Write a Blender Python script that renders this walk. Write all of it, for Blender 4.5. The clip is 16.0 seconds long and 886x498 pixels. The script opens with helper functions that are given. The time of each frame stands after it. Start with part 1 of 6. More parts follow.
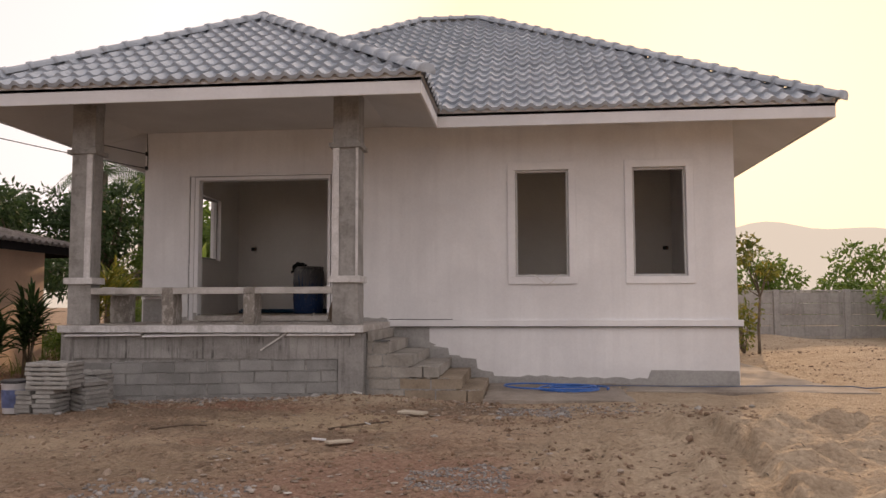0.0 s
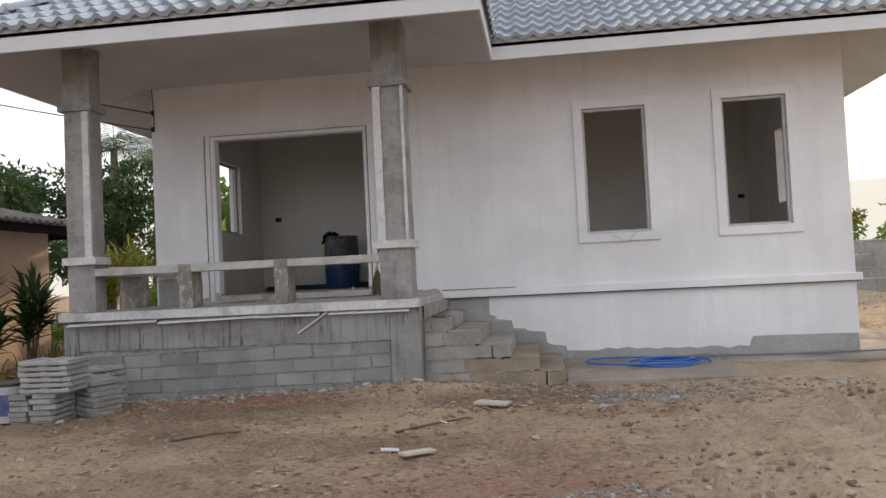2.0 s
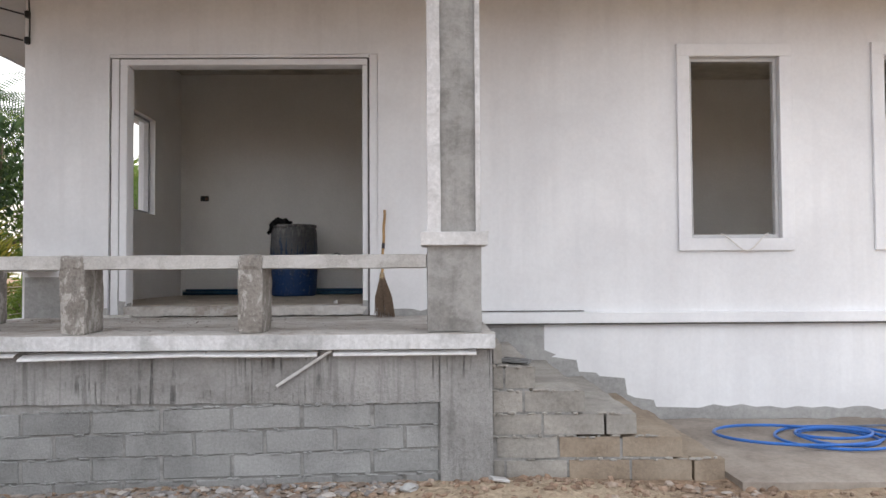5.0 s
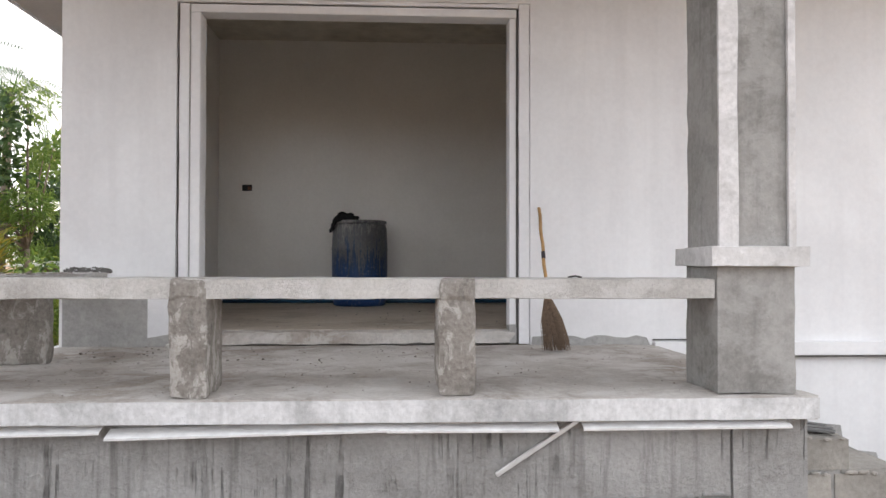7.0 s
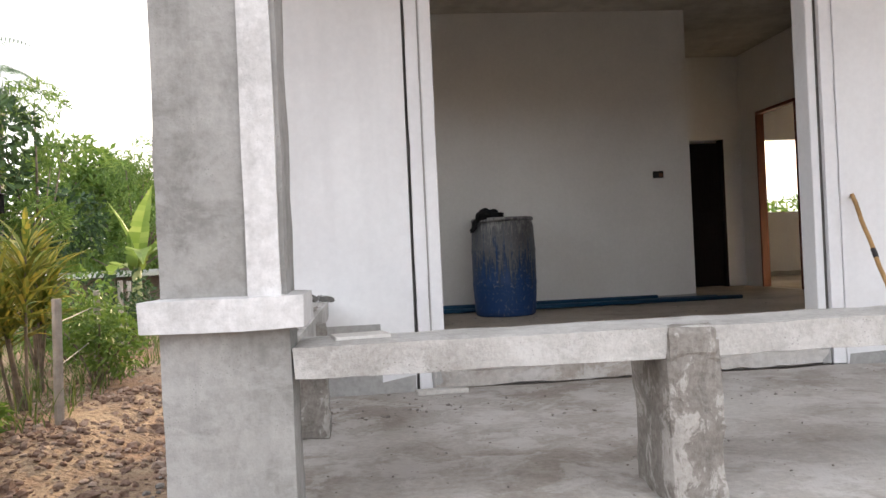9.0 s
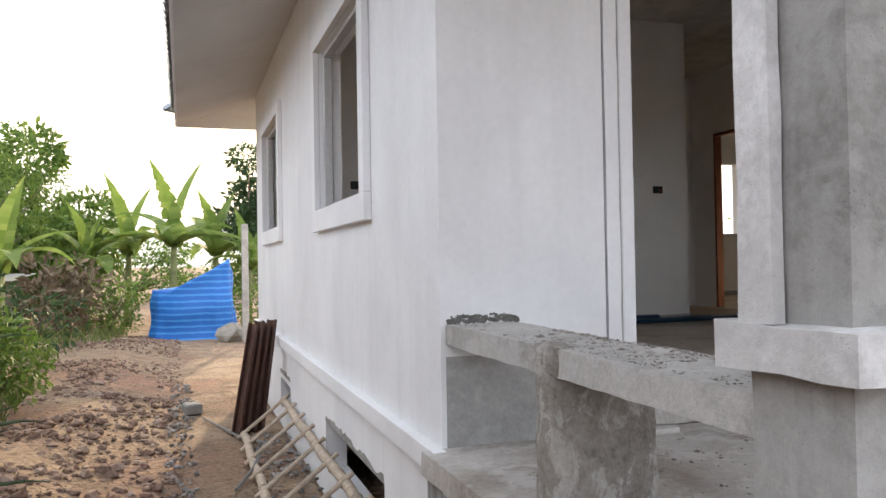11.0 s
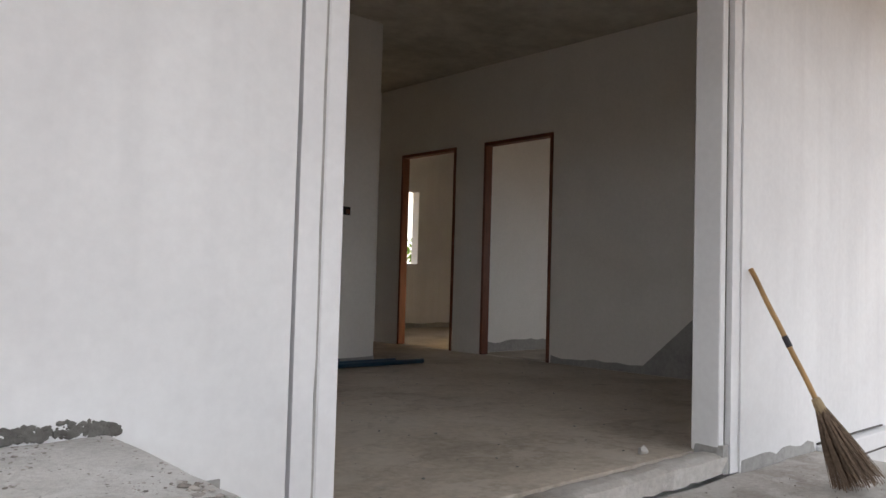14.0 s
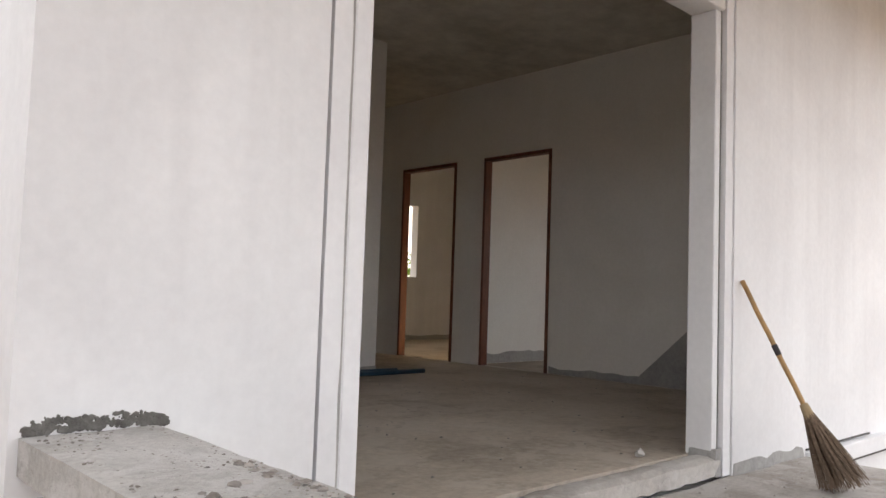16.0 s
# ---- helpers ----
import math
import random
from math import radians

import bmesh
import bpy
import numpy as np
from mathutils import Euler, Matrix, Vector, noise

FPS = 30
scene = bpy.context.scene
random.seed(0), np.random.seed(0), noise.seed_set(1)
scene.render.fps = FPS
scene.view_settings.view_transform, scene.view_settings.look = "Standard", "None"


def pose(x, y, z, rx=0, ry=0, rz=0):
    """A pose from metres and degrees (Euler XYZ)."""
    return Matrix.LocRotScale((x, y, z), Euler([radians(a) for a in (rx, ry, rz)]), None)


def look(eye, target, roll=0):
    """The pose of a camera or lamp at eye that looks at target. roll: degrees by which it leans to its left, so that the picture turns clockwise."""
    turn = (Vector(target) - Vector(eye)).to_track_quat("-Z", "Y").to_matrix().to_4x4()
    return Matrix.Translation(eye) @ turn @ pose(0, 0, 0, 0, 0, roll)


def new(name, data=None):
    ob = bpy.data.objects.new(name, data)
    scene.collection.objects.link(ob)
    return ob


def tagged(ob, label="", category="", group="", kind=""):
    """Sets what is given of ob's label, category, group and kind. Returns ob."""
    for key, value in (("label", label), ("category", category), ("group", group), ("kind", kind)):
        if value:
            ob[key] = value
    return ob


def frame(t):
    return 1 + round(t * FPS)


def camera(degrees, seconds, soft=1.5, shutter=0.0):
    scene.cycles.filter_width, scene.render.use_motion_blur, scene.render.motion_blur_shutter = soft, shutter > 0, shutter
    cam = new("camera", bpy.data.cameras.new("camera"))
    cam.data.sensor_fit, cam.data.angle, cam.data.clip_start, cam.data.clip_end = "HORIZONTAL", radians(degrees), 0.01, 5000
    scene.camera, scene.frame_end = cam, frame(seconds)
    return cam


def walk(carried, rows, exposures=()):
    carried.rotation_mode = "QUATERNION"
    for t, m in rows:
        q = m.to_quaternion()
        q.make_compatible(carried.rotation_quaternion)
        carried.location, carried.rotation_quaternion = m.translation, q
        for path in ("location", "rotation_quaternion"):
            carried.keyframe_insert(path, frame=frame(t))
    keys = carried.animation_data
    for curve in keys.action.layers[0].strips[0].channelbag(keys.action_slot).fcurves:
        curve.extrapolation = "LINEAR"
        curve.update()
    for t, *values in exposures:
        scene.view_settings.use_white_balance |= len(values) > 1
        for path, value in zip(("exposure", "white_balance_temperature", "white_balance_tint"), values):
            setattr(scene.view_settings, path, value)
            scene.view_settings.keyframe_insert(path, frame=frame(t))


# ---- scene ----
cam = camera(59.5, 16.0)
PATH = [
    (0, (-0.051, 0.119, 1.188), (-0.254, 2.103, 1.333), -0.2),
    (0.5, (-0.192, 0.356, 1.175), (-0.376, 2.344, 1.297), -1.0),
    (1, (-0.335, 0.744, 1.167), (-0.533, 2.732, 1.269), -1.8),
    (1.5, (-0.52, 1.193, 1.162), (-0.748, 3.178, 1.245), -2.4),
    (2, (-0.752, 1.702, 1.158), (-1.002, 3.685, 1.229), -2.8),
    (2.5, (-1.026, 2.265, 1.16), (-1.272, 4.249, 1.22), -2.8),
    (3, (-1.358, 2.75, 1.152), (-1.581, 4.737, 1.196), -2.4),
    (3.5, (-1.653, 3.28, 1.148), (-1.832, 5.271, 1.202), -1.7),
    (3.7, (-1.763, 3.49, 1.154), (-1.916, 5.483, 1.216), -1.3),
    (5.8, (-2.838, 5.704, 1.386), (-2.763, 7.702, 1.451), -0.5),
    (6, (-2.968, 5.839, 1.395), (-2.891, 7.837, 1.442), -0.5),
    (6.5, (-3.34, 6.228, 1.441), (-3.261, 8.226, 1.474), -0.0),
    (7, (-3.766, 6.569, 1.493), (-3.657, 8.565, 1.53), 0.1),
    (7.5, (-4.176, 6.893, 1.556), (-4.029, 8.887, 1.597), -0.4),
    (8, (-4.582, 7.235, 1.624), (-4.41, 9.227, 1.659), -1.4),
    (8.5, (-5.049, 7.506, 1.658), (-4.862, 9.497, 1.683), -2.4),
    (9, (-5.471, 7.763, 1.656), (-5.276, 9.754, 1.663), -2.6),
    (9.2, (-5.654, 7.849, 1.687), (-5.451, 9.839, 1.684), -2.3),
    (11.3, (-7.089, 8.948, 1.674), (-6.347, 10.805, 1.707), -0.8),
    (11.5, (-7.148, 8.987, 1.659), (-6.335, 10.814, 1.685), -0.6),
    (12, (-7.044, 9.174, 1.623), (-6.062, 10.916, 1.638), -0.3),
    (12.5, (-6.782, 9.473, 1.606), (-5.655, 11.125, 1.615), 0.1),
    (13, (-6.629, 9.755, 1.652), (-5.394, 11.328, 1.674), 0.7),
    (13.5, (-6.46, 9.979, 1.691), (-5.157, 11.495, 1.742), 1.0),
    (14, (-6.275, 10.087, 1.765), (-4.921, 11.556, 1.851), 1.6),
    (14.5, (-6.224, 10.124, 1.798), (-4.845, 11.568, 1.91), 2.1),
    (15, (-6.202, 10.126, 1.796), (-4.822, 11.569, 1.918), 2.2),
    (15.5, (-6.268, 10.088, 1.782), (-4.895, 11.536, 1.91), 2.2),
    (16, (-6.434, 9.995, 1.744), (-5.073, 11.455, 1.866), 1.9),
]
walk(cam, [(t, look(eye, target, roll)) for t, eye, target, roll in PATH],
     [(0, 0.22, 7700, 20), (1, 0.2, 7050, 15), (2, 0.62, 6650, 9), (3.5, 1.02, 6550, 9), (6, 1.45, 6650, 9), (8, 1.6, 6750, 9), (9, 1.78, 6650, 9),
      (11.5, 1.38, 6400, 8), (12.5, 1.42, 6400, 8), (13.5, 1.48, 6550, 8), (14, 1.52, 6700, 8), (14.5, 1.72, 7000, 10), (16, 1.78, 7000, 10)])

# ---------------------------------------------------------------- world, sun
SUN_AZ, SUN_EL = radians(14.9), radians(17.0)   # clockwise from +y, above the horizon
world = bpy.data.worlds.new("sky")
scene.world = world
world.use_nodes = True
wn = world.node_tree
wn.nodes.clear()
sky = wn.nodes.new("ShaderNodeTexSky")
sky.sky_type = "NISHITA"
sky.sun_disc = False
sky.sun_elevation, sky.sun_rotation = SUN_EL, SUN_AZ
sky.dust_density, sky.air_density, sky.ozone_density = 6.0, 1.0, 1.0
lum = wn.nodes.new("ShaderNodeRGBToBW")
wn.links.new(sky.outputs[0], lum.inputs[0])
near = wn.nodes.new("ShaderNodeMath")
near.operation = "MULTIPLY"
near.inputs[1].default_value = 0.011
wn.links.new(lum.outputs[0], near.inputs[0])
haze = wn.nodes.new("ShaderNodeValToRGB")              # thick even haze, warmer and brighter round the low sun
stops = haze.color_ramp.elements
stops.new(0.5)
stops.new(0.25)
for el, (p, c) in zip(stops, ((0.0, (0.41, 0.43, 0.48)), (0.06, (0.60, 0.605, 0.635)), (0.22, (0.79, 0.63, 0.45)), (1.0, (0.98, 0.79, 0.52)))):
    el.position, el.color = p, (*c, 1)
wn.links.new(near.outputs[0], haze.inputs[0])
bg = wn.nodes.new("ShaderNodeBackground")
bg.inputs["Strength"].default_value = 1.55
wo = wn.nodes.new("ShaderNodeOutputWorld")
wn.links.new(haze.outputs[0], bg.inputs[0])
wn.links.new(bg.outputs[0], wo.inputs[0])

sun_data = bpy.data.lights.new("sun", "SUN")
sun_data.energy, sun_data.angle, sun_data.color = 2.0, radians(1.0), (1.0, 0.74, 0.48)
sun = new("sun", sun_data)
sun_from = Vector((math.sin(SUN_AZ) * math.cos(SUN_EL), math.cos(SUN_AZ) * math.cos(SUN_EL), math.sin(SUN_EL)))
sun.matrix_world = look(sun_from * 60, (0, 0, 0))


# ---------------------------------------------------------------- material helpers
def node(nt, kind, **inputs):
    n = nt.nodes.new(kind)
    for k, v in inputs.items():
        n.inputs[k.replace("_", " ")].default_value = v
    return n


def ramp(nt, fac, stops):
    r = nt.nodes.new("ShaderNodeValToRGB")
    e = r.color_ramp.elements
    while len(e) < len(stops):
        e.new(0.5)
    for el, (p, c) in zip(e, stops):
        el.position = p
        el.color = (*c, 1) if len(c) == 3 else c
    nt.links.new(fac, r.inputs[0])
    return r.outputs[0]


def ramp_range(nt, value, lo, hi, top):
    mr = node(nt, "ShaderNodeMapRange")
    mr.inputs["From Min"].default_value, mr.inputs["From Max"].default_value = lo, hi
    mr.inputs["To Max"].default_value = top
    nt.links.new(value, mr.inputs["Value"])
    return mr.outputs[0]


def mixc(nt, fac, a, b, mode="MIX"):
    m = nt.nodes.new("ShaderNodeMix")
    m.data_type, m.blend_type = "RGBA", mode
    if isinstance(fac, (int, float)):
        m.inputs[0].default_value = fac
    else:
        nt.links.new(fac, m.inputs[0])
    for i, v in ((6, a), (7, b)):
        if isinstance(v, tuple):
            m.inputs[i].default_value = (*v, 1)
        else:
            nt.links.new(v, m.inputs[i])
    return m.outputs[2]


def start_material(name, rough=0.8, metal=0.0, spec=0.4):
    m = bpy.data.materials.new(name)
    m.use_nodes = True
    nt = m.node_tree
    b = nt.nodes["Principled BSDF"]
    b.inputs["Roughness"].default_value = rough
    b.inputs["Metallic"].default_value = metal
    b.inputs["Specular IOR Level"].default_value = spec
    geo = nt.nodes.new("ShaderNodeNewGeometry")
    return m, nt, b, geo.outputs["Position"]


def scaled(nt, vec, sx, sy, sz):
    mp = nt.nodes.new("ShaderNodeMapping")
    mp.inputs["Scale"].default_value = (sx, sy, sz)
    nt.links.new(vec, mp.inputs[0])
    return mp.outputs[0]


def noise_of(nt, vec, scale, detail=5, rough=0.55, dist=0.0):
    n = node(nt, "ShaderNodeTexNoise", Scale=scale, Detail=detail, Roughness=rough, Distortion=dist)
    nt.links.new(vec, n.inputs["Vector"])
    return n.outputs["Fac"]


def bumped(nt, b, height, strength, dist=0.01):
    bp = node(nt, "ShaderNodeBump", Strength=strength, Distance=dist)
    nt.links.new(height, bp.inputs["Height"])
    nt.links.new(bp.outputs[0], b.inputs["Normal"])


def rough_stuff(name, base, dark, light, big=1.2, fine=28.0, rough=0.85, bump=0.5, streak=0.0, island=0.0, bdist=0.006, smear=None, pits=0.0, drips=0.0):
    """A mineral surface: cloudy tone, fine grain, optional vertical streaks and a tone of its own per piece."""
    m, nt, b, pos = start_material(name, rough, spec=0.3)
    n1 = noise_of(nt, pos, big, 6, 0.6, 0.4)
    n2 = noise_of(nt, pos, fine, 5, 0.7)
    col = ramp(nt, n1, [(0.36, dark), (0.5, base), (0.65, light)])
    col = mixc(nt, 0.35, col, ramp(nt, n2, [(0.3, tuple(c * 0.55 for c in base)), (0.7, tuple(min(1, c * 1.4) for c in base))]))
    if streak:
        s = noise_of(nt, scaled(nt, pos, 7, 7, 0.55), 1.6, 4, 0.65, 0.3)
        col = mixc(nt, ramp(nt, s, [(0.52, (0, 0, 0)), (0.72, (streak,) * 3)]), col, tuple(c * 0.5 for c in dark))
    if island:
        oi = nt.nodes.new("ShaderNodeObjectInfo")
        col = mixc(nt, 1.0, col, ramp(nt, oi.outputs["Random"], [(0, (1 - island,) * 3), (1, (1, 1, 1))]), "MULTIPLY")
    if smear:                      # trowelled-on skim with sharp, wandering edges
        s = noise_of(nt, scaled(nt, pos, 1, 1, 1.5), 4.2, 9, 0.7, 0.35)
        col = mixc(nt, ramp(nt, s, [(0.50, (0, 0, 0)), (0.56, (0.42, 0.42, 0.42)), (0.66, (0.55, 0.55, 0.55))]), col, smear)
        s = noise_of(nt, pos, 5.5, 6, 0.65, 0.8)
        col = mixc(nt, ramp(nt, s, [(0.58, (0, 0, 0)), (0.70, (0.40, 0.40, 0.40))]), col, tuple(c * 0.72 for c in dark))
    height = n2
    if pits:
        v = node(nt, "ShaderNodeTexVoronoi", Scale=110.0, Randomness=1.0)
        nt.links.new(pos, v.inputs["Vector"])
        hole = ramp(nt, v.outputs["Distance"], [(0.12, (1, 1, 1)), (0.24, (0, 0, 0))])
        hole = mixc(nt, 1.0, hole, ramp(nt, noise_of(nt, pos, 9, 4, 0.6), [(0.5, (0, 0, 0)), (0.62, (pits,) * 3)]), "MULTIPLY")
        col = mixc(nt, hole, col, tuple(c * 0.45 for c in dark))
        height = mixc(nt, 1.0, n2, hole, "SUBTRACT")
    if drips:                      # thin dried runs down the face
        d = noise_of(nt, scaled(nt, pos, 30, 30, 0.9), 1.3, 5, 0.6, 0.15)
        run = ramp(nt, d, [(0.56, (0, 0, 0)), (0.63, (drips,) * 3)])
        run = mixc(nt, 1.0, run, ramp(nt, noise_of(nt, pos, 2.6, 4, 0.6), [(0.44, (0, 0, 0)), (0.56, (1, 1, 1))]), "MULTIPLY")
        col = mixc(nt, run, col, tuple(c * 0.45 for c in dark))
        height = mixc(nt, 1.0, height, run, "SUBTRACT")
    nt.links.new(col, b.inputs["Base Color"])
    bumped(nt, b, height, bump, bdist)
    return m


def plain(name, col, rough=0.6, metal=0.0, var=0.25, scale=14.0, bump=0.15, spec=0.4, stretch=(1, 1, 1)):
    m, nt, b, pos = start_material(name, rough, metal, spec)
    n = noise_of(nt, scaled(nt, pos, *stretch), scale, 6, 0.65, 0.2)
    c = ramp(nt, n, [(0.28, tuple(v * (1 - var) for v in col)), (0.72, tuple(min(1, v * (1 + var)) for v in col))])
    nt.links.new(c, b.inputs["Base Color"])
    bumped(nt, b, n, bump, 0.004)
    return m


def make_paint(name, base, stain, grime=0.35):
    """White emulsion on cement render: cloudy undercoat, faint vertical roller bands and drips, fine trowel relief."""
    m, nt, b, pos = start_material(name, 0.75, spec=0.25)
    n1 = noise_of(nt, pos, 0.9, 5, 0.55, 0.5)
    n2 = noise_of(nt, scaled(nt, pos, 3.2, 3.2, 0.18), 1.7, 4, 0.6, 0.15)
    n3 = noise_of(nt, pos, 34, 4, 0.6)
    col = ramp(nt, n1, [(0.3, stain), (0.62, base)])
    col = mixc(nt, ramp(nt, n2, [(0.48, (0, 0, 0)), (0.75, (grime,) * 3)]), col, stain)
    col = mixc(nt, 0.06, col, ramp(nt, n3, [(0.3, (0.3, 0.3, 0.3)), (0.7, (1, 1, 1))]))
    nt.links.new(col, b.inputs["Base Color"])
    n4 = noise_of(nt, pos, 6, 3, 0.5)
    add = nt.nodes.new("ShaderNodeMath")
    add.operation = "MULTIPLY_ADD"
    add.inputs[1].default_value = 0.25
    nt.links.new(n3, add.inputs[0])
    nt.links.new(n4, add.inputs[2])
    bumped(nt, b, add.outputs[0], 0.05, 0.008)
    return m


M_WALL = make_paint("white_wall_paint", (0.815, 0.82, 0.835), (0.69, 0.69, 0.705), 0.6)
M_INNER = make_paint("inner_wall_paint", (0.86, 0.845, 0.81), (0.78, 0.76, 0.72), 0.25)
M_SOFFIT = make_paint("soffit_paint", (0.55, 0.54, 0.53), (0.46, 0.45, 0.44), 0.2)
M_CEIL = rough_stuff("damp_ceiling", (0.58, 0.55, 0.48), (0.36, 0.34, 0.27), (0.66, 0.63, 0.56), 0.7, 5, 0.9, 0.1)
M_TRIM = make_paint("trim_paint", (0.83, 0.835, 0.85), (0.70, 0.70, 0.72), 0.3)
M_ALU = plain("grey_frame_paint", (0.50, 0.50, 0.50), 0.5, 0.0, 0.12, 20, 0.05)
M_CONC = rough_stuff("raw_concrete", (0.44, 0.425, 0.405), (0.31, 0.295, 0.275), (0.56, 0.545, 0.525), 2.4, 60, 0.9, 1.0, 0.1, smear=(0.58, 0.57, 0.56), pits=0.6)
M_PORCH = rough_stuff("dusty_porch_slab", (0.42, 0.39, 0.36), (0.25, 0.21, 0.175), (0.56, 0.54, 0.515), 1.5, 40, 0.92, 0.8, smear=(0.60, 0.585, 0.57), pits=0.5)
M_COLUMN = rough_stuff("column_render", (0.31, 0.302, 0.29), (0.20, 0.193, 0.183), (0.39, 0.383, 0.372), 2.0, 36, 0.9, 0.6, 0.35, smear=(0.37, 0.362, 0.35), pits=0.4)
M_STRIP = rough_stuff("pale_skim", (0.60, 0.59, 0.59), (0.42, 0.41, 0.40), (0.70, 0.69, 0.69), 3.4, 40, 0.88, 0.45, 0.25, smear=(0.52, 0.51, 0.50), pits=0.3)
M_EDGE = rough_stuff("pale_slab_edge", (0.60, 0.60, 0.605), (0.33, 0.33, 0.325), (0.70, 0.70, 0.705), 2.2, 40, 0.88, 0.6, 0.3, pits=0.4)


def make_patchy(name, pale, mid, dark):
    """Part-rendered concrete: pale skim left in hard-edged, dripping patches over a dark damp body."""
    m, nt, b, pos = start_material(name, 0.9, spec=0.25)
    n1 = noise_of(nt, scaled(nt, pos, 1.0, 1.0, 0.6), 11.0, 8, 0.7, 0.5)
    n2 = noise_of(nt, pos, 45, 5, 0.7)
    n3 = noise_of(nt, pos, 3.0, 3, 0.5)
    col = ramp(nt, n3, [(0.35, dark), (0.65, mid)])
    col = mixc(nt, ramp(nt, n1, [(0.52, (0, 0, 0)), (0.56, (0.85, 0.85, 0.85))]), col, pale)
    col = mixc(nt, ramp(nt, n1, [(0.36, (0.7, 0.7, 0.7)), (0.41, (0, 0, 0))]), col, tuple(c * 0.6 for c in dark))
    col = mixc(nt, 0.25, col, ramp(nt, n2, [(0.3, (0.08, 0.075, 0.07)), (0.7, (0.6, 0.58, 0.55))]))
    nt.links.new(col, b.inputs["Base Color"])
    ad = nt.nodes.new("ShaderNodeMath")
    ad.operation = "MULTIPLY_ADD"
    ad.inputs[1].default_value = 0.4
    nt.links.new(n2, ad.inputs[0])
    nt.links.new(n1, ad.inputs[2])
    bumped(nt, b, ad.outputs[0], 0.9, 0.02)
    return m


M_POST = make_patchy("patchy_post_render", (0.45, 0.425, 0.395), (0.27, 0.245, 0.22), (0.18, 0.16, 0.14))
M_BAND = rough_stuff("streaked_render", (0.315, 0.308, 0.30), (0.20, 0.193, 0.185), (0.40, 0.394, 0.385), 1.5, 44, 0.92, 1.0, 0.85, bdist=0.012, pits=0.5, drips=0.8)
M_BLOCK = rough_stuff("cement_block", (0.305, 0.305, 0.30), (0.22, 0.22, 0.215), (0.385, 0.385, 0.375), 2.0, 60, 0.92, 0.9, 0.1, 0.2)
M_STEPB = rough_stuff("dusty_block", (0.36, 0.34, 0.31), (0.24, 0.22, 0.20), (0.46, 0.43, 0.39), 2.5, 40, 0.92, 0.9, 0.1, 0.22)
M_STEPDUST = rough_stuff("sandy_block", (0.34, 0.275, 0.21), (0.22, 0.17, 0.125), (0.44, 0.37, 0.29), 2.2, 40, 0.95, 0.9, 0.0, 0.2)
M_MORTAR = rough_stuff("mortar", (0.28, 0.275, 0.265), (0.15, 0.145, 0.14), (0.36, 0.35, 0.34), 6, 40, 0.95, 0.9)
M_FLOOR = rough_stuff("dusty_floor", (0.50, 0.44, 0.37), (0.33, 0.285, 0.235), (0.60, 0.54, 0.47), 1.1, 22, 0.85, 0.4, smear=(0.58, 0.53, 0.47))
M_CEM = rough_stuff("bare_cement_render", (0.36, 0.355, 0.345), (0.28, 0.275, 0.27), (0.42, 0.415, 0.40), 2, 30, 0.9, 0.4)
M_DOORWOOD = plain("door_frame_wood", (0.16, 0.055, 0.03), 0.5, 0, 0.4, 9, 0.2, stretch=(9, 9, 0.8))
M_DARK = plain("dark_door_wood", (0.010, 0.009, 0.011), 0.8, 0, 0.3, 9, 0.1, 0.1, (6, 6, 0.6))
M_JOINT = plain("open_joint", (0.10, 0.095, 0.09), 0.95, 0, 0.5, 18, 0.4)
M_BLACK = plain("black_plastic", (0.015, 0.015, 0.015), 0.5, 0, 0.2)


# ---------------------------------------------------------------- mesh helpers
def link_mesh(name, bm, mat, smooth=False):
    me = bpy.data.meshes.new(name)
    bmesh.ops.recalc_face_normals(bm, faces=bm.faces)
    bm.to_mesh(me)
    bm.free()
    for mt in (mat if isinstance(mat, (list, tuple)) else [mat]):
        me.materials.append(mt)
    if smooth:
        me.polygons.foreach_set("use_smooth", [True] * len(me.polygons))
    return new(name, me)


def part(name, bm, mat, parent=None, label="", smooth=False):
    ob = link_mesh(name, bm, mat, smooth)
    if parent is not None:
        ob.parent = parent
    if label:
        ob["label"] = label
    return ob


def thing(name, label, category, group="", kind="", at=(0, 0, 0)):
    ob = new(name)
    ob.location = at
    return tagged(ob, label, category, group, kind)


def box(bm, x0, x1, y0, y1, z0, z1, m=None, bevel=0.0):
    vs = [bm.verts.new((x, y, z)) for z in (z0, z1) for y in (y0, y1) for x in (x0, x1)]
    fs = [bm.faces.new([vs[i] for i in q]) for q in ((0, 2, 3, 1), (4, 5, 7, 6), (0, 1, 5, 4), (2, 6, 7, 3), (0, 4, 6, 2), (1, 3, 7, 5))]
    if bevel:
        es = list({e for f in fs for e in f.edges})
        r = bmesh.ops.bevel(bm, geom=es, offset=bevel, segments=1, affect="EDGES")
        vs = list({v for f in r["faces"] for v in f.verts} | {v for v in vs if v.is_valid})
    if m is not None:
        bmesh.ops.transform(bm, matrix=m, verts=[v for v in vs if v.is_valid])
    return vs


def boxes(*dims, bevel=0.0):
    bm = bmesh.new()
    for d in dims:
        box(bm, *d, bevel=bevel)
    return bm


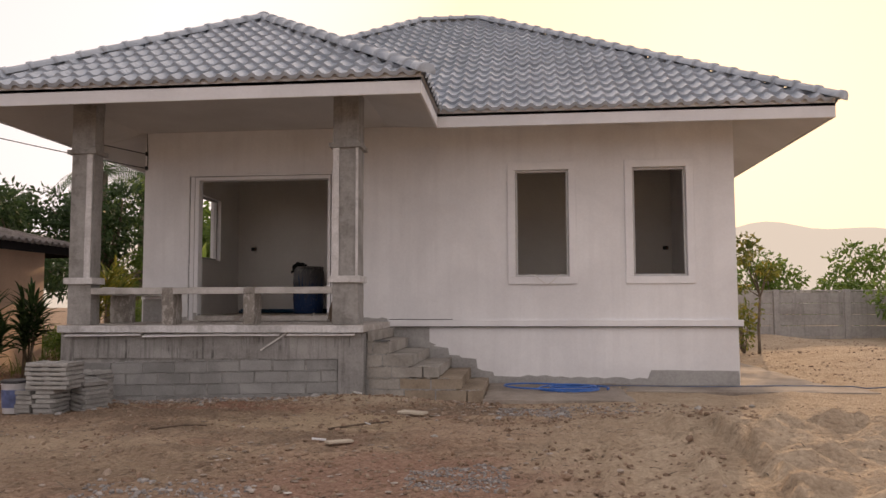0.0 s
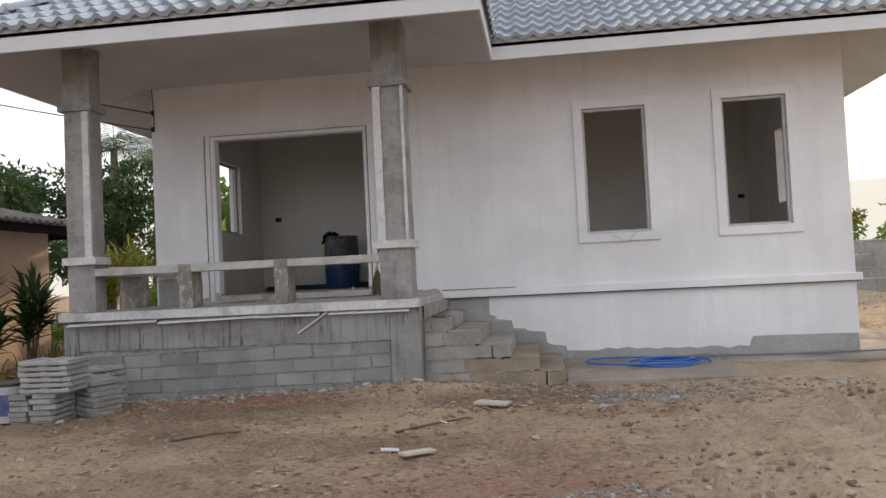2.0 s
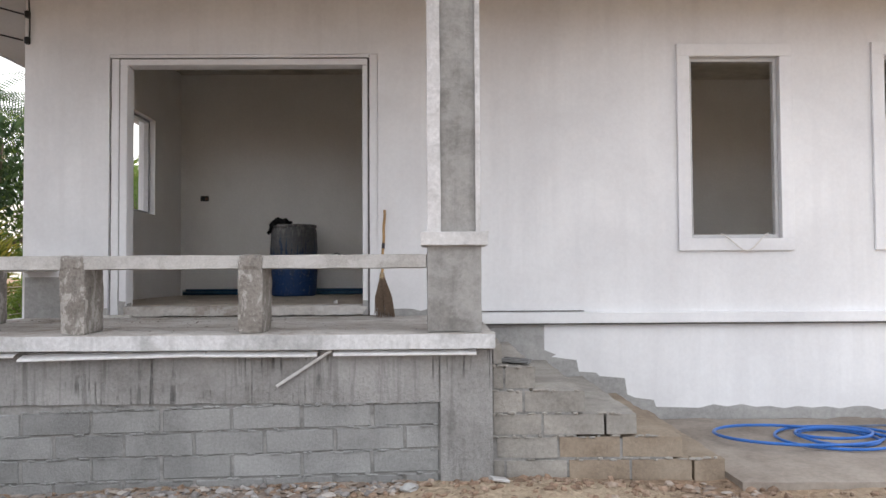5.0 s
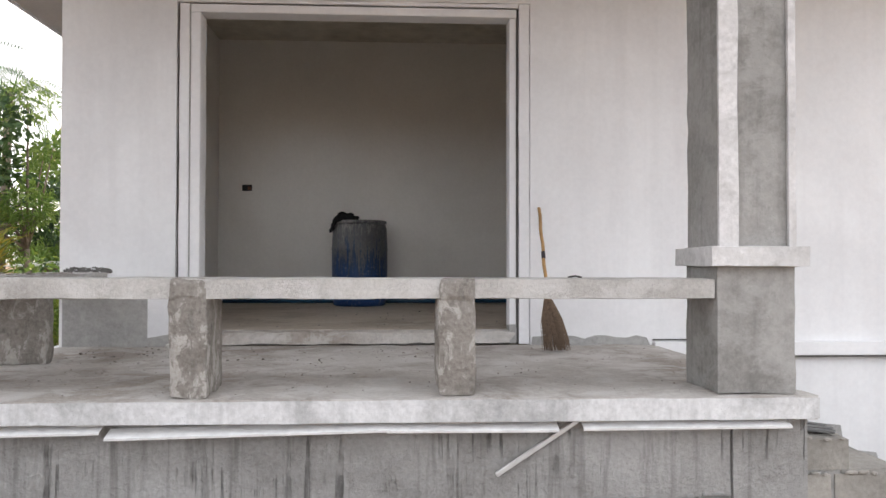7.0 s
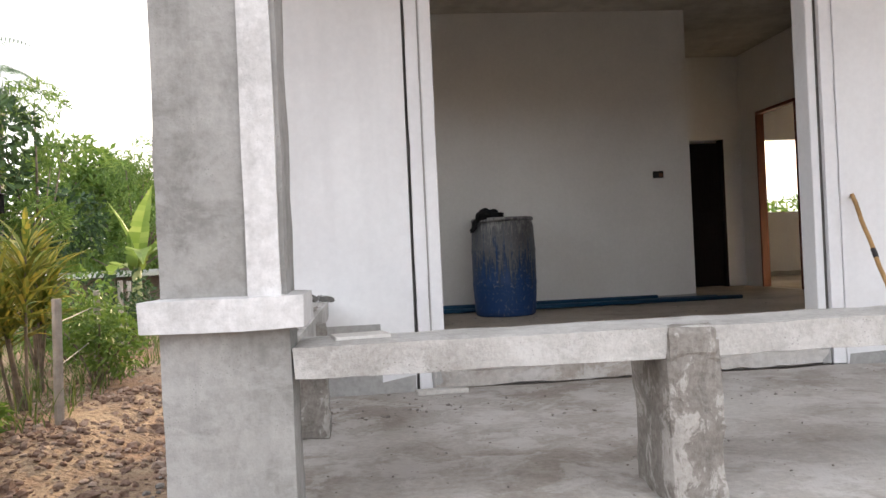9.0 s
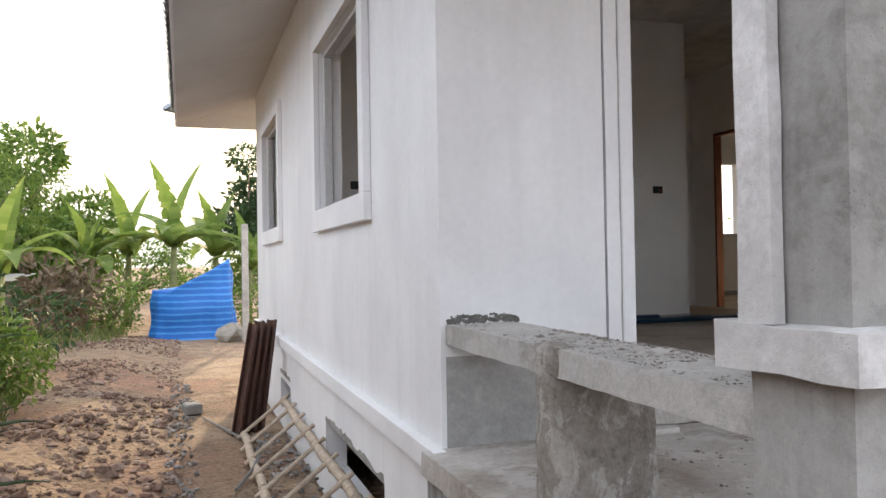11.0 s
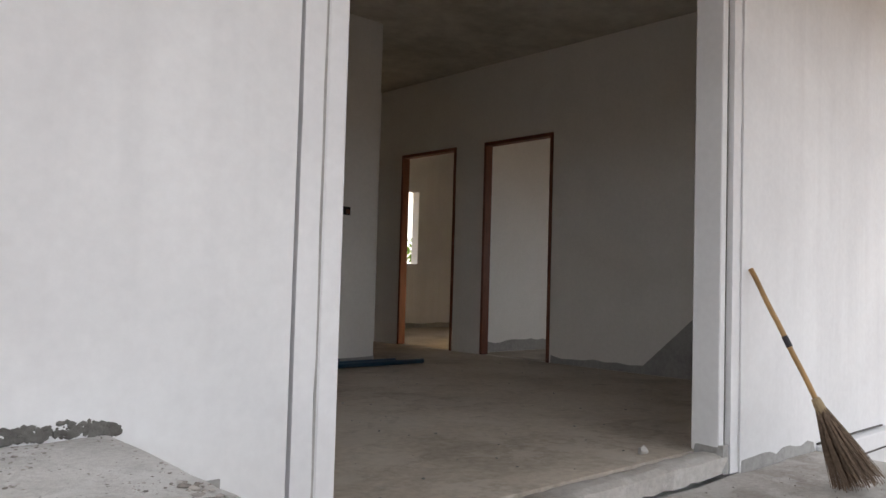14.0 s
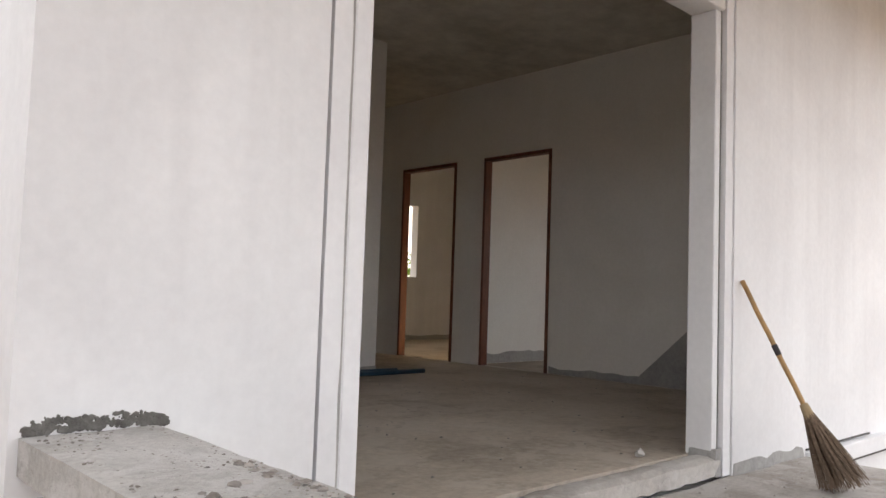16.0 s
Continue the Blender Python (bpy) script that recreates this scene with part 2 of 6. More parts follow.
def worn_box(x0, x1, y0, y1, z0, z1, step=0.06, amp=0.008, bevel=0.012, seed=0, freq=6.0):
    """A cast block with uneven faces and chipped, softened edges."""
    bm = bmesh.new()
    box(bm, x0, x1, y0, y1, z0, z1)
    for axis, lo, hi in ((0, x0, x1), (1, y0, y1), (2, z0, z1)):
        n = max(1, int((hi - lo) / step))
        for i in range(1, n):
            co, no = Vector((0, 0, 0)), Vector((0, 0, 0))
            co[axis], no[axis] = lo + (hi - lo) * i / n, 1
            bmesh.ops.bisect_plane(bm, geom=bm.verts[:] + bm.edges[:] + bm.faces[:], plane_co=co, plane_no=no)
    c = Vector(((x0 + x1) / 2, (y0 + y1) / 2, (z0 + z1) / 2))
    h = Vector(((x1 - x0) / 2, (y1 - y0) / 2, (z1 - z0) / 2))
    for v in bm.verts:
        d = v.co - c
        on = [abs(abs(d[k]) - h[k]) < 1e-5 for k in range(3)]
        q = v.co * freq + Vector((seed * 7.3, seed * 3.1, 0))
        nz = noise.noise(q) + 0.5 * noise.noise(q * 2.7)
        for k in range(3):
            if on[k]:
                s = 1 if d[k] > 0 else -1
                v.co[k] += s * amp * nz
                if sum(on) >= 2:
                    v.co[k] -= s * bevel * (0.55 + 0.9 * abs(noise.noise(q * 1.9 + Vector((5, 5, 5)))))
    return bm


def slab_with_holes(axis, a0, a1, u0, u1, z0, z1, holes):
    """A wall between a0 and a1 across `axis` ('x' or 'y'), from u0 to u1 along, with openings (u0, u1, z0, z1) right through."""
    us = sorted({u0, u1, *[v for h in holes for v in h[:2]]})
    zs = sorted({z0, z1, *[v for h in holes for v in h[2:]]})
    nu, nz = len(us) - 1, len(zs) - 1
    solid = [[not any(h[0] <= (us[i] + us[i + 1]) / 2 <= h[1] and h[2] <= (zs[j] + zs[j + 1]) / 2 <= h[3] for h in holes) for j in range(nz)] for i in range(nu)]
    bm = bmesh.new()
    seen = {}

    def v(a, u, z):
        k = (round(a, 5), round(u, 5), round(z, 5))
        if k not in seen:
            seen[k] = bm.verts.new((a, u, z) if axis == "x" else (u, a, z))
        return seen[k]

    def full(i, j):
        return 0 <= i < nu and 0 <= j < nz and solid[i][j]

    for i in range(nu):
        for j in range(nz):
            if not solid[i][j]:
                continue
            p, q, r, s = us[i], us[i + 1], zs[j], zs[j + 1]
            bm.faces.new([v(a0, p, r), v(a0, q, r), v(a0, q, s), v(a0, p, s)])
            bm.faces.new([v(a1, p, r), v(a1, q, r), v(a1, q, s), v(a1, p, s)])
            for di, dj, e in ((-1, 0, ((p, r), (p, s))), (1, 0, ((q, r), (q, s))), (0, -1, ((p, r), (q, r))), (0, 1, ((p, s), (q, s)))):
                if not full(i + di, j + dj):
                    (ea, eb), (fa, fb) = e
                    bm.faces.new([v(a0, ea, eb), v(a0, fa, fb), v(a1, fa, fb), v(a1, ea, eb)])
    return bm


def structure(name, bm, mat, label, category, smooth=False):
    return tagged(link_mesh(name, bm, mat, smooth), label, category, kind="structure")


def tube(pts, r, sides=8, bm=None, taper=1.0, caps=True):
    """A bent round bar through pts."""
    bm = bm or bmesh.new()
    pts = [Vector(p) for p in pts]
    rings = []
    up = Vector((0, 0, 1))
    for i, p in enumerate(pts):
        d = (pts[min(i + 1, len(pts) - 1)] - pts[max(i - 1, 0)]).normalized()
        a = d.cross(up if abs(d.z) < 0.95 else Vector((1, 0, 0))).normalized()
        b = d.cross(a)
        rr = r * (1 + (taper - 1) * i / max(1, len(pts) - 1))
        rings.append([bm.verts.new(p + (a * math.cos(t) + b * math.sin(t)) * rr) for t in [2 * math.pi * k / sides for k in range(sides)]])
    for q, w in zip(rings, rings[1:]):
        for k in range(sides):
            bm.faces.new([q[k], q[(k + 1) % sides], w[(k + 1) % sides], w[k]])
    if caps:
        bm.faces.new(rings[0][::-1])
        bm.faces.new(rings[-1])
    return bm


def lathe(profile, sides=28, bm=None):
    bm = bm or bmesh.new()
    rings = [[bm.verts.new((r * math.cos(2 * math.pi * k / sides), r * math.sin(2 * math.pi * k / sides), z)) for k in range(sides)] for r, z in profile]
    for q, w in zip(rings, rings[1:]):
        for k in range(sides):
            bm.faces.new([q[k], q[(k + 1) % sides], w[(k + 1) % sides], w[k]])
    bm.faces.new(rings[0][::-1])
    bm.faces.new(rings[-1])
    return bm


# ---------------------------------------------------------------- walls
FLOOR_Z, PORCH_Z = 1.04, 0.95
WX0, WX1, WY0, WY1, WTOP = -5.985, 3.05, 11.75, 19.50, 4.03
DOOR = (-5.246, -2.895, 0.90, 3.252)
WIN1, WIN2 = (-0.15, 0.645, 1.605, 3.215), (1.58, 2.355, 1.605, 3.225)
SIDE1, SIDE2 = (13.00, 14.48, 2.053, 3.21), (16.845, 18.36, 2.053, 3.21)
RWIN, BWIN = (12.75, 14.10, 2.03, 3.14), (0.35, 1.72, 2.04, 3.18)
structure("wall_front", slab_with_holes("y", WY0, WY0 + 0.15, WX0, WX1, -0.4, WTOP, [DOOR, WIN1, WIN2]), M_WALL, "white painted cement-rendered front wall with a doorway and windows", "wall")
structure("wall_side_porch", slab_with_holes("x", WX0, WX0 + 0.15, WY0 + 0.15, WY1, -0.4, WTOP, [SIDE1, SIDE2, (12.70, 14.40, 0.22, 0.55), (16.3, 17.1, 0.22, 0.50)]), M_WALL, "white painted side wall with windows and low vent openings", "wall")
structure("wall_side_far", slab_with_holes("x", WX1 - 0.15, WX1, WY0 + 0.15, WY1, -0.4, WTOP, [RWIN]), M_WALL, "white painted far side wall of the house", "wall")
structure("wall_rear", slab_with_holes("y", WY1 - 0.15, WY1, WX0 + 0.15, WX1 - 0.15, -0.4, WTOP, [BWIN]), M_WALL, "white painted rear wall with a window opening", "wall")
DOOR_A, DOOR_B = (16.105, 17.018, FLOOR_Z, 3.224), (14.772, 15.685, FLOOR_Z, 3.224)
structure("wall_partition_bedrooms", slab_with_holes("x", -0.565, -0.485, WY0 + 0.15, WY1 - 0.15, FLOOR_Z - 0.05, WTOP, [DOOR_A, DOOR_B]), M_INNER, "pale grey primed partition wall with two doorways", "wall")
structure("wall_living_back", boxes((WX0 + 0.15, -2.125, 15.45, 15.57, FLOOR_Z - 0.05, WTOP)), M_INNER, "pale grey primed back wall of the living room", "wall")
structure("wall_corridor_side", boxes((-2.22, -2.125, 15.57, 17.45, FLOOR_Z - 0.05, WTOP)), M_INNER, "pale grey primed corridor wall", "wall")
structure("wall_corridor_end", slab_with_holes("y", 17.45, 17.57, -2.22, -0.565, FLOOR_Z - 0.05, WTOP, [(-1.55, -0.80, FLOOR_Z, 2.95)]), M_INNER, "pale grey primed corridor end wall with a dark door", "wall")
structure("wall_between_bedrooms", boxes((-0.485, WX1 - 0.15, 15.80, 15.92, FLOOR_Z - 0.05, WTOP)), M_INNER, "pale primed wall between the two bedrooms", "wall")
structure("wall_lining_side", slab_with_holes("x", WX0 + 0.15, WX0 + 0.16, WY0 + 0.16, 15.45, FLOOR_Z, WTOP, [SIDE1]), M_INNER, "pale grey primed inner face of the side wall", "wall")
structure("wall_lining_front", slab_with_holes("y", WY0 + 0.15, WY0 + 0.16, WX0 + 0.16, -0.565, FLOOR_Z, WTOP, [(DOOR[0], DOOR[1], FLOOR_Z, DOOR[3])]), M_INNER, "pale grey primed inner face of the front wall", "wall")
structure("floor_inside", boxes((WX0 + 0.15, WX1 - 0.15, WY0 + 0.15, WY1 - 0.15, 0.90, FLOOR_Z)), M_FLOOR, "bare dusty concrete floor inside the house", "floor")
structure("ceiling", boxes((WX0, WX1, WY0, WY1, WTOP, WTOP + 0.05)), M_CEIL, "bare damp-stained ceiling of the house", "ceiling")


# ---------------------------------------------------------------- roof planes
EX0, EX1, EY0, EY1 = -7.02, 4.10, 10.70, 20.55      # main eaves
PX1, PY0 = -1.20, 8.92                               # porch eaves
EZ, PITCH = 3.90, 0.63
APEX = Vector(((EX0 + PX1) / 2, PY0 + (PX1 - EX0) / 2, EZ + PITCH * (PX1 - EX0) / 2))
MEET = Vector((APEX.x, EY0 + (PX1 - EX0) / 2, APEX.z))
HALF = (EY1 - EY0) / 2
RIDGE_L = Vector((EX0 + HALF, EY0 + HALF, EZ + PITCH * HALF))
RIDGE_R = Vector((EX1 - HALF, EY0 + HALF, EZ + PITCH * HALF))
C_FL, C_FR, C_IN = Vector((EX0, PY0, EZ)), Vector((PX1, PY0, EZ)), Vector((PX1, EY0, EZ))
C_MR, C_BR, C_BL = Vector((EX1, EY0, EZ)), Vector((EX1, EY1, EZ)), Vector((EX0, EY1, EZ))


def deck(*pts):
    bm = bmesh.new()
    top = [bm.verts.new(p - Vector((0, 0, 0.05))) for p in pts]
    low = [bm.verts.new(p - Vector((0, 0, 0.09))) for p in pts]
    bm.faces.new(top)
    bm.faces.new(low[::-1])
    for i in range(len(pts)):
        j = (i + 1) % len(pts)
        bm.faces.new([top[i], low[i], low[j], top[j]])
    return bm


M_DECK = plain("roof_underlay", (0.30, 0.30, 0.31), 0.8)
roof = thing("roof", "hipped roof of wavy blue-grey concrete tiles", "roof", kind="structure")
for pts in ((C_FL, C_FR, APEX), (C_FR, C_IN, MEET, APEX), (C_IN, C_MR, RIDGE_R, RIDGE_L, MEET), (C_MR, C_BR, RIDGE_R), (C_BR, C_BL, RIDGE_L, RIDGE_R), (C_BL, C_FL, APEX, MEET, RIDGE_L)):
    part("roof_deck", deck(*pts), M_DECK, roof)

# soffit and fascia
S_E, S_W = 3.67, 3.93


def sheet(quads, thick=0.02):
    bm = bmesh.new()
    for q in quads:
        a = [bm.verts.new(p) for p in q]
        b = [bm.verts.new((p[0], p[1], p[2] + thick)) for p in q]
        bm.faces.new(a)
        bm.faces.new(b[::-1])
        for i in range(len(q)):
            j = (i + 1) % len(q)
            bm.faces.new([a[i], b[i], b[j], a[j]])
    return bm


I = 0.03
soffit = thing("soffit", "off-white boarded soffit under the eaves and porch", "soffit", kind="structure")
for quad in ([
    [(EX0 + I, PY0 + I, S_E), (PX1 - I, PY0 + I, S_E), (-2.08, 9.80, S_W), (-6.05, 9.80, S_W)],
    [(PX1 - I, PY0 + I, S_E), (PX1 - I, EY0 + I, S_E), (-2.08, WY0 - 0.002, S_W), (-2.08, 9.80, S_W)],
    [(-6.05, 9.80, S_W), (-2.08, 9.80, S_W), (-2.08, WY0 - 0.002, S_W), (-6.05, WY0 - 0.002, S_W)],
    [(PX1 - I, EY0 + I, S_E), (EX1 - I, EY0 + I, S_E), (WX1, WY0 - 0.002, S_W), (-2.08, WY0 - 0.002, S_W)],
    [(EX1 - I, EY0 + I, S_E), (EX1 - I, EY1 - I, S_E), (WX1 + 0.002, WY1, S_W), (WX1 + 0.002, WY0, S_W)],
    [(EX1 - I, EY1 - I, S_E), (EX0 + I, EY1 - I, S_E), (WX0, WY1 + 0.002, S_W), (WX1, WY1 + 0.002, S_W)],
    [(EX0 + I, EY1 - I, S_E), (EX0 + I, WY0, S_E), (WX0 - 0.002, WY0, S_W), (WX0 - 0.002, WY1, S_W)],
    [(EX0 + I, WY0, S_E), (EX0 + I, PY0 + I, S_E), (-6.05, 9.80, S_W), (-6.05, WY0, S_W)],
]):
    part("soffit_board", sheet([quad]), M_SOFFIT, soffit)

F0, F1 = 3.655, 3.925
M_FASCIA = make_paint("fascia_paint", (0.70, 0.70, 0.72), (0.58, 0.58, 0.60), 0.25)
fascia = thing("fascia", "pale grey fascia boards along the eaves", "fascia", kind="structure")
for d in ((EX0, PX1, PY0, PY0 + I, F0, F1), (PX1 - I, PX1, PY0 + I, EY0, F0, F1), (PX1 - I, EX1, EY0, EY0 + I, F0, F1),
          (EX1 - I, EX1, EY0 + I, EY1 - I, F0, F1), (EX0, EX1, EY1 - I, EY1, F0, F1), (EX0, EX0 + I, PY0 + I, EY1 - I, F0, F1)):
    part("fascia_board", boxes(d, bevel=0.004), M_FASCIA, fascia)

# ---------------------------------------------------------------- porch
structure("porch_floor", worn_box(-6.08, -2.035, 9.70, WY0 + 0.012, 0.845, PORCH_Z, 0.12, 0.006, 0.008, 3), M_PORCH, "rough grey concrete porch slab with a projecting edge", "floor")
structure("porch_slab_edge", worn_box(-6.084, -2.031, 9.690, 9.699, 0.852, 0.944, 0.06, 0.003, 0.003, 4), M_EDGE, "pale cement skim on the front edge of the porch slab", "slab edge")
structure("porch_base_side", boxes((-6.05, -5.93, 9.80, WY0, -0.3, 0.845), (-2.20, -2.047, 9.80, WY0, -0.3, 0.845)), M_BAND, "grey cement porch base walls", "wall")
structure("porch_base_front", boxes((-5.93, -2.20, 9.794, 9.90, -0.3, 0.845)), M_MORTAR, "mortar bed of the block porch base", "wall")
structure("porch_render_band", worn_box(-5.90, -2.37, 9.772, 9.815, 0.515, 0.842, 0.07, 0.006, 0.004, 5), M_BAND, "streaked grey cement render band on the porch base", "wall")
structure("porch_corner_pier", boxes((-2.37, -2.05, 9.765, 9.80, -0.2, 0.842), (-6.07, -5.90, 9.765, 9.80, -0.2, 0.842)), M_BAND, "grey cement corner piers of the porch base", "pier")

def pillar(x0, x1, y0, y1, left):
    th = thing("porch_pillar", "square grey cement porch pillar with moulded bands", "pillar", "porch pillars", at=((x0 + x1) / 2, (y0 + y1) / 2, PORCH_Z))
    th.location = (0, 0, 0)
    p = 0.004
    part("plinth_block", worn_box(x0, x1, y0, y1, PORCH_Z - 0.002, 1.488, 0.08, 0.004, 0.006, 11 + left), M_COLUMN, th)
    part("band", worn_box(x0 - 0.042, x1 + 0.042, y0 - 0.048, y1 + 0.042, 1.478, 1.57, 0.07, 0.004, 0.008, 12 + left), M_STRIP, th, "pale cement moulding band")
    part("shaft", worn_box(x0 + p, x1 - p, y0 + p, y1 - p, 1.555, 3.21, 0.09, 0.004, 0.006, 13 + left), M_COLUMN, th)
    part("capital", worn_box(x0 - 0.045, x1 + 0.045, y0 - 0.045, y1 + 0.045, 3.201, 3.27, 0.08, 0.004, 0.008, 14 + left), M_COLUMN, th)
    part("neck", worn_box(x0, x1, y0, y1, 3.26, 3.95, 0.09, 0.004, 0.006, 15 + left), M_COLUMN, th)
    w, d = 0.085, 0.022
    if left:
        strips = ((x1 - p - w - 0.015, x1 - p - 0.015, y0 + p - d, y0 + p), (x0 + p - 0.03, x0 + p, y1 - p - 0.09, y1 - p - 0.003))
    else:
        strips = ((x0 + p, x0 + p + w, y0 + p - d, y0 + p), (x1 - p - 0.035, x1 - p, y0 + p - d, y0 + p))
    for i, s in enumerate(strips):
        part("raised_strip", worn_box(*s, 1.562, 3.205, 0.11, 0.003, 0.003, 16 + i), M_STRIP, th, "pale raised cement strip")
    return th


pillar(-6.0, -5.67, 9.755, 9.985, 1)
pillar(-2.45, -2.11, 9.735, 10.09, 0)

rail = thing("porch_bench_rail", "low rough concrete bench rail on squat posts", "railing")
part("rail_front", worn_box(-5.672, -2.448, 9.745, 10.02, 1.345, 1.432, 0.05, 0.003, 0.005, 21), M_CONC, rail)
part("rail_side", worn_box(-5.97, -5.675, 9.983, 11.752, 1.345, 1.432, 0.05, 0.003, 0.005, 22), M_CONC, rail)
for x in (-4.70, -3.615):
    part("post", worn_box(x, x + 0.16, 9.738, 10.03, PORCH_Z - 0.003, 1.40, 0.04, 0.010, 0.010, x), M_POST, rail, "stained squat concrete post")
part("post", worn_box(-5.985, -5.64, 10.79, 10.905, PORCH_Z - 0.003, 1.40, 0.04, 0.010, 0.010, 25), M_POST, rail, "stained squat concrete post")

for x in (-4.70, -3.615):                                # cement of the posts smeared up over the rail's face
    part("post_collar", worn_box(x + 0.004, x + 0.156, 9.733, 9.80, 1.335, 1.436, 0.025, 0.008, 0.010, x + 2), M_POST, rail, "rough cement smeared over the rail")
part("post_collar", worn_box(-5.978, -5.90, 10.78, 10.915, 1.335, 1.437, 0.025, 0.009, 0.010, 27), M_POST, rail, "rough cement smeared over the rail")

# sill of the doorway
structure("door_sill", worn_box(-5.160, -2.984, WY0 - 0.004, WY0 + 0.152, PORCH_Z - 0.005, FLOOR_Z + 0.003, 0.05, 0.008, 0.016, 31), M_PORCH, "rough grey concrete step at the doorway", "step")

# ---------------------------------------------------------------- ground
def gheight(x, y):
    h = 0.045 * noise.noise(Vector((x * 0.5, y * 0.5, 0))) + 0.022 * noise.noise(Vector((x * 1.7, y * 1.7, 3)))
    d = math.hypot(x + 2, y - 8)
    fine = max(0.0, 1 - d / 16)
    h += fine * (0.020 * noise.noise(Vector((x * 5, y * 6, 7))) + 0.006 * noise.noise(Vector((x * 13, y * 13, 9))))
    if x < 0.8 and y < 9.6:        # scuffed and heaped earth
        k = min(1, (0.8 - x) / 0.6) * min(1, (9.6 - y) / 0.4) * fine
        h += k * 0.055 * max(0, noise.noise(Vector((x * 1.9, y * 2.4, 51)))) + k * 0.035 * abs(noise.noise(Vector((x * 4.3, y * 5.2, 57))))
    if x > 0.3 and y < 9:          # churned sand
        k = min(1, (x - 0.3) / 1.2) * min(1, max(0, (9 - y) / 1.0))
        h += k * 0.15 * abs(noise.noise(Vector((x * 2.6 + y * 0.8, y * 3.4, 15))))
        pit = noise.voronoi(Vector((x * 2.7, y * 2.2, 4)))[0][0]     # scuffed hollows
        h += k * 0.13 * min(0.62, pit ** 1.4) + k * 0.05 * abs(noise.noise(Vector((x * 6.5, y * 8.0, 19))))
    if 2.0 < y < 8.6:              # tyre ruts with tread bars
        for c, lean in ((0.216, 0.108), (1.32, 0.083), (3.1, 0.08)):
            d = abs(x - c - lean * (y - 4.8) - 0.03 * math.sin(y * 1.3))
            if d < 0.30:
                k = min(1, (8.6 - y) / 0.8) * min(1, (y - 2.0) / 0.6)
                if d < 0.17:       # pressed flat, with tread bars
                    h += k * (0.012 * noise.noise(Vector((x * 2, y * 2, 40))) + 0.035 - h) + k * 0.016 * math.sin(y * 44 + d * 22)
                else:
                    h += k * 0.055 * math.sin((0.30 - d) / 0.13 * math.pi)
    h += 0.12 * math.exp(-(((x + 1.9) / 0.85) ** 2 + ((y - 9.35) / 0.42) ** 2))     # sand heap by the stairs
    h += 0.06 * math.exp(-(((x + 4.3) / 1.3) ** 2 + ((y - 8.2) / 0.45) ** 2))
    return h


def bank(x, y):
    """Heaped earth beside the house."""
    h = 0.0
    if x < -7.0:
        h += 0.33 * min(1, (-7.0 - x) / 1.0) * min(1, max(0, (y - 11.5) / 3.0)) * max(0, min(1, (30 - y) / 6)) * (0.7 + 0.5 * noise.noise(Vector((x * 0.9, y * 0.5, 21))))
    if x > 4.0:
        h += 0.30 * min(1, (x - 4.0) / 3.0) * min(1, max(0, (y - 11) / 5.0)) * (0.7 + 0.5 * noise.noise(Vector((x * 0.5, y * 0.5, 31))))
    return h


def ground_z(x, y):
    lean = -0.05 * max(0, min(1, (-4 - x) / 2)) * max(0, min(1, (12.5 - y) / 1.5))
    return gheight(x, y) + bank(x, y) + lean + 0.0


def spread(lo, hi, step, far, grow=1.35):
    mid = list(np.arange(lo, hi + 1e-6, step))
    a, s, left = lo, step, []
    while a > -far:
        s *= grow
        a -= s
        left.append(a)
    b, s, right = hi, step, []
    while b < far:
        s *= grow
        b += s
        right.append(b)
    return left[::-1] + mid + right


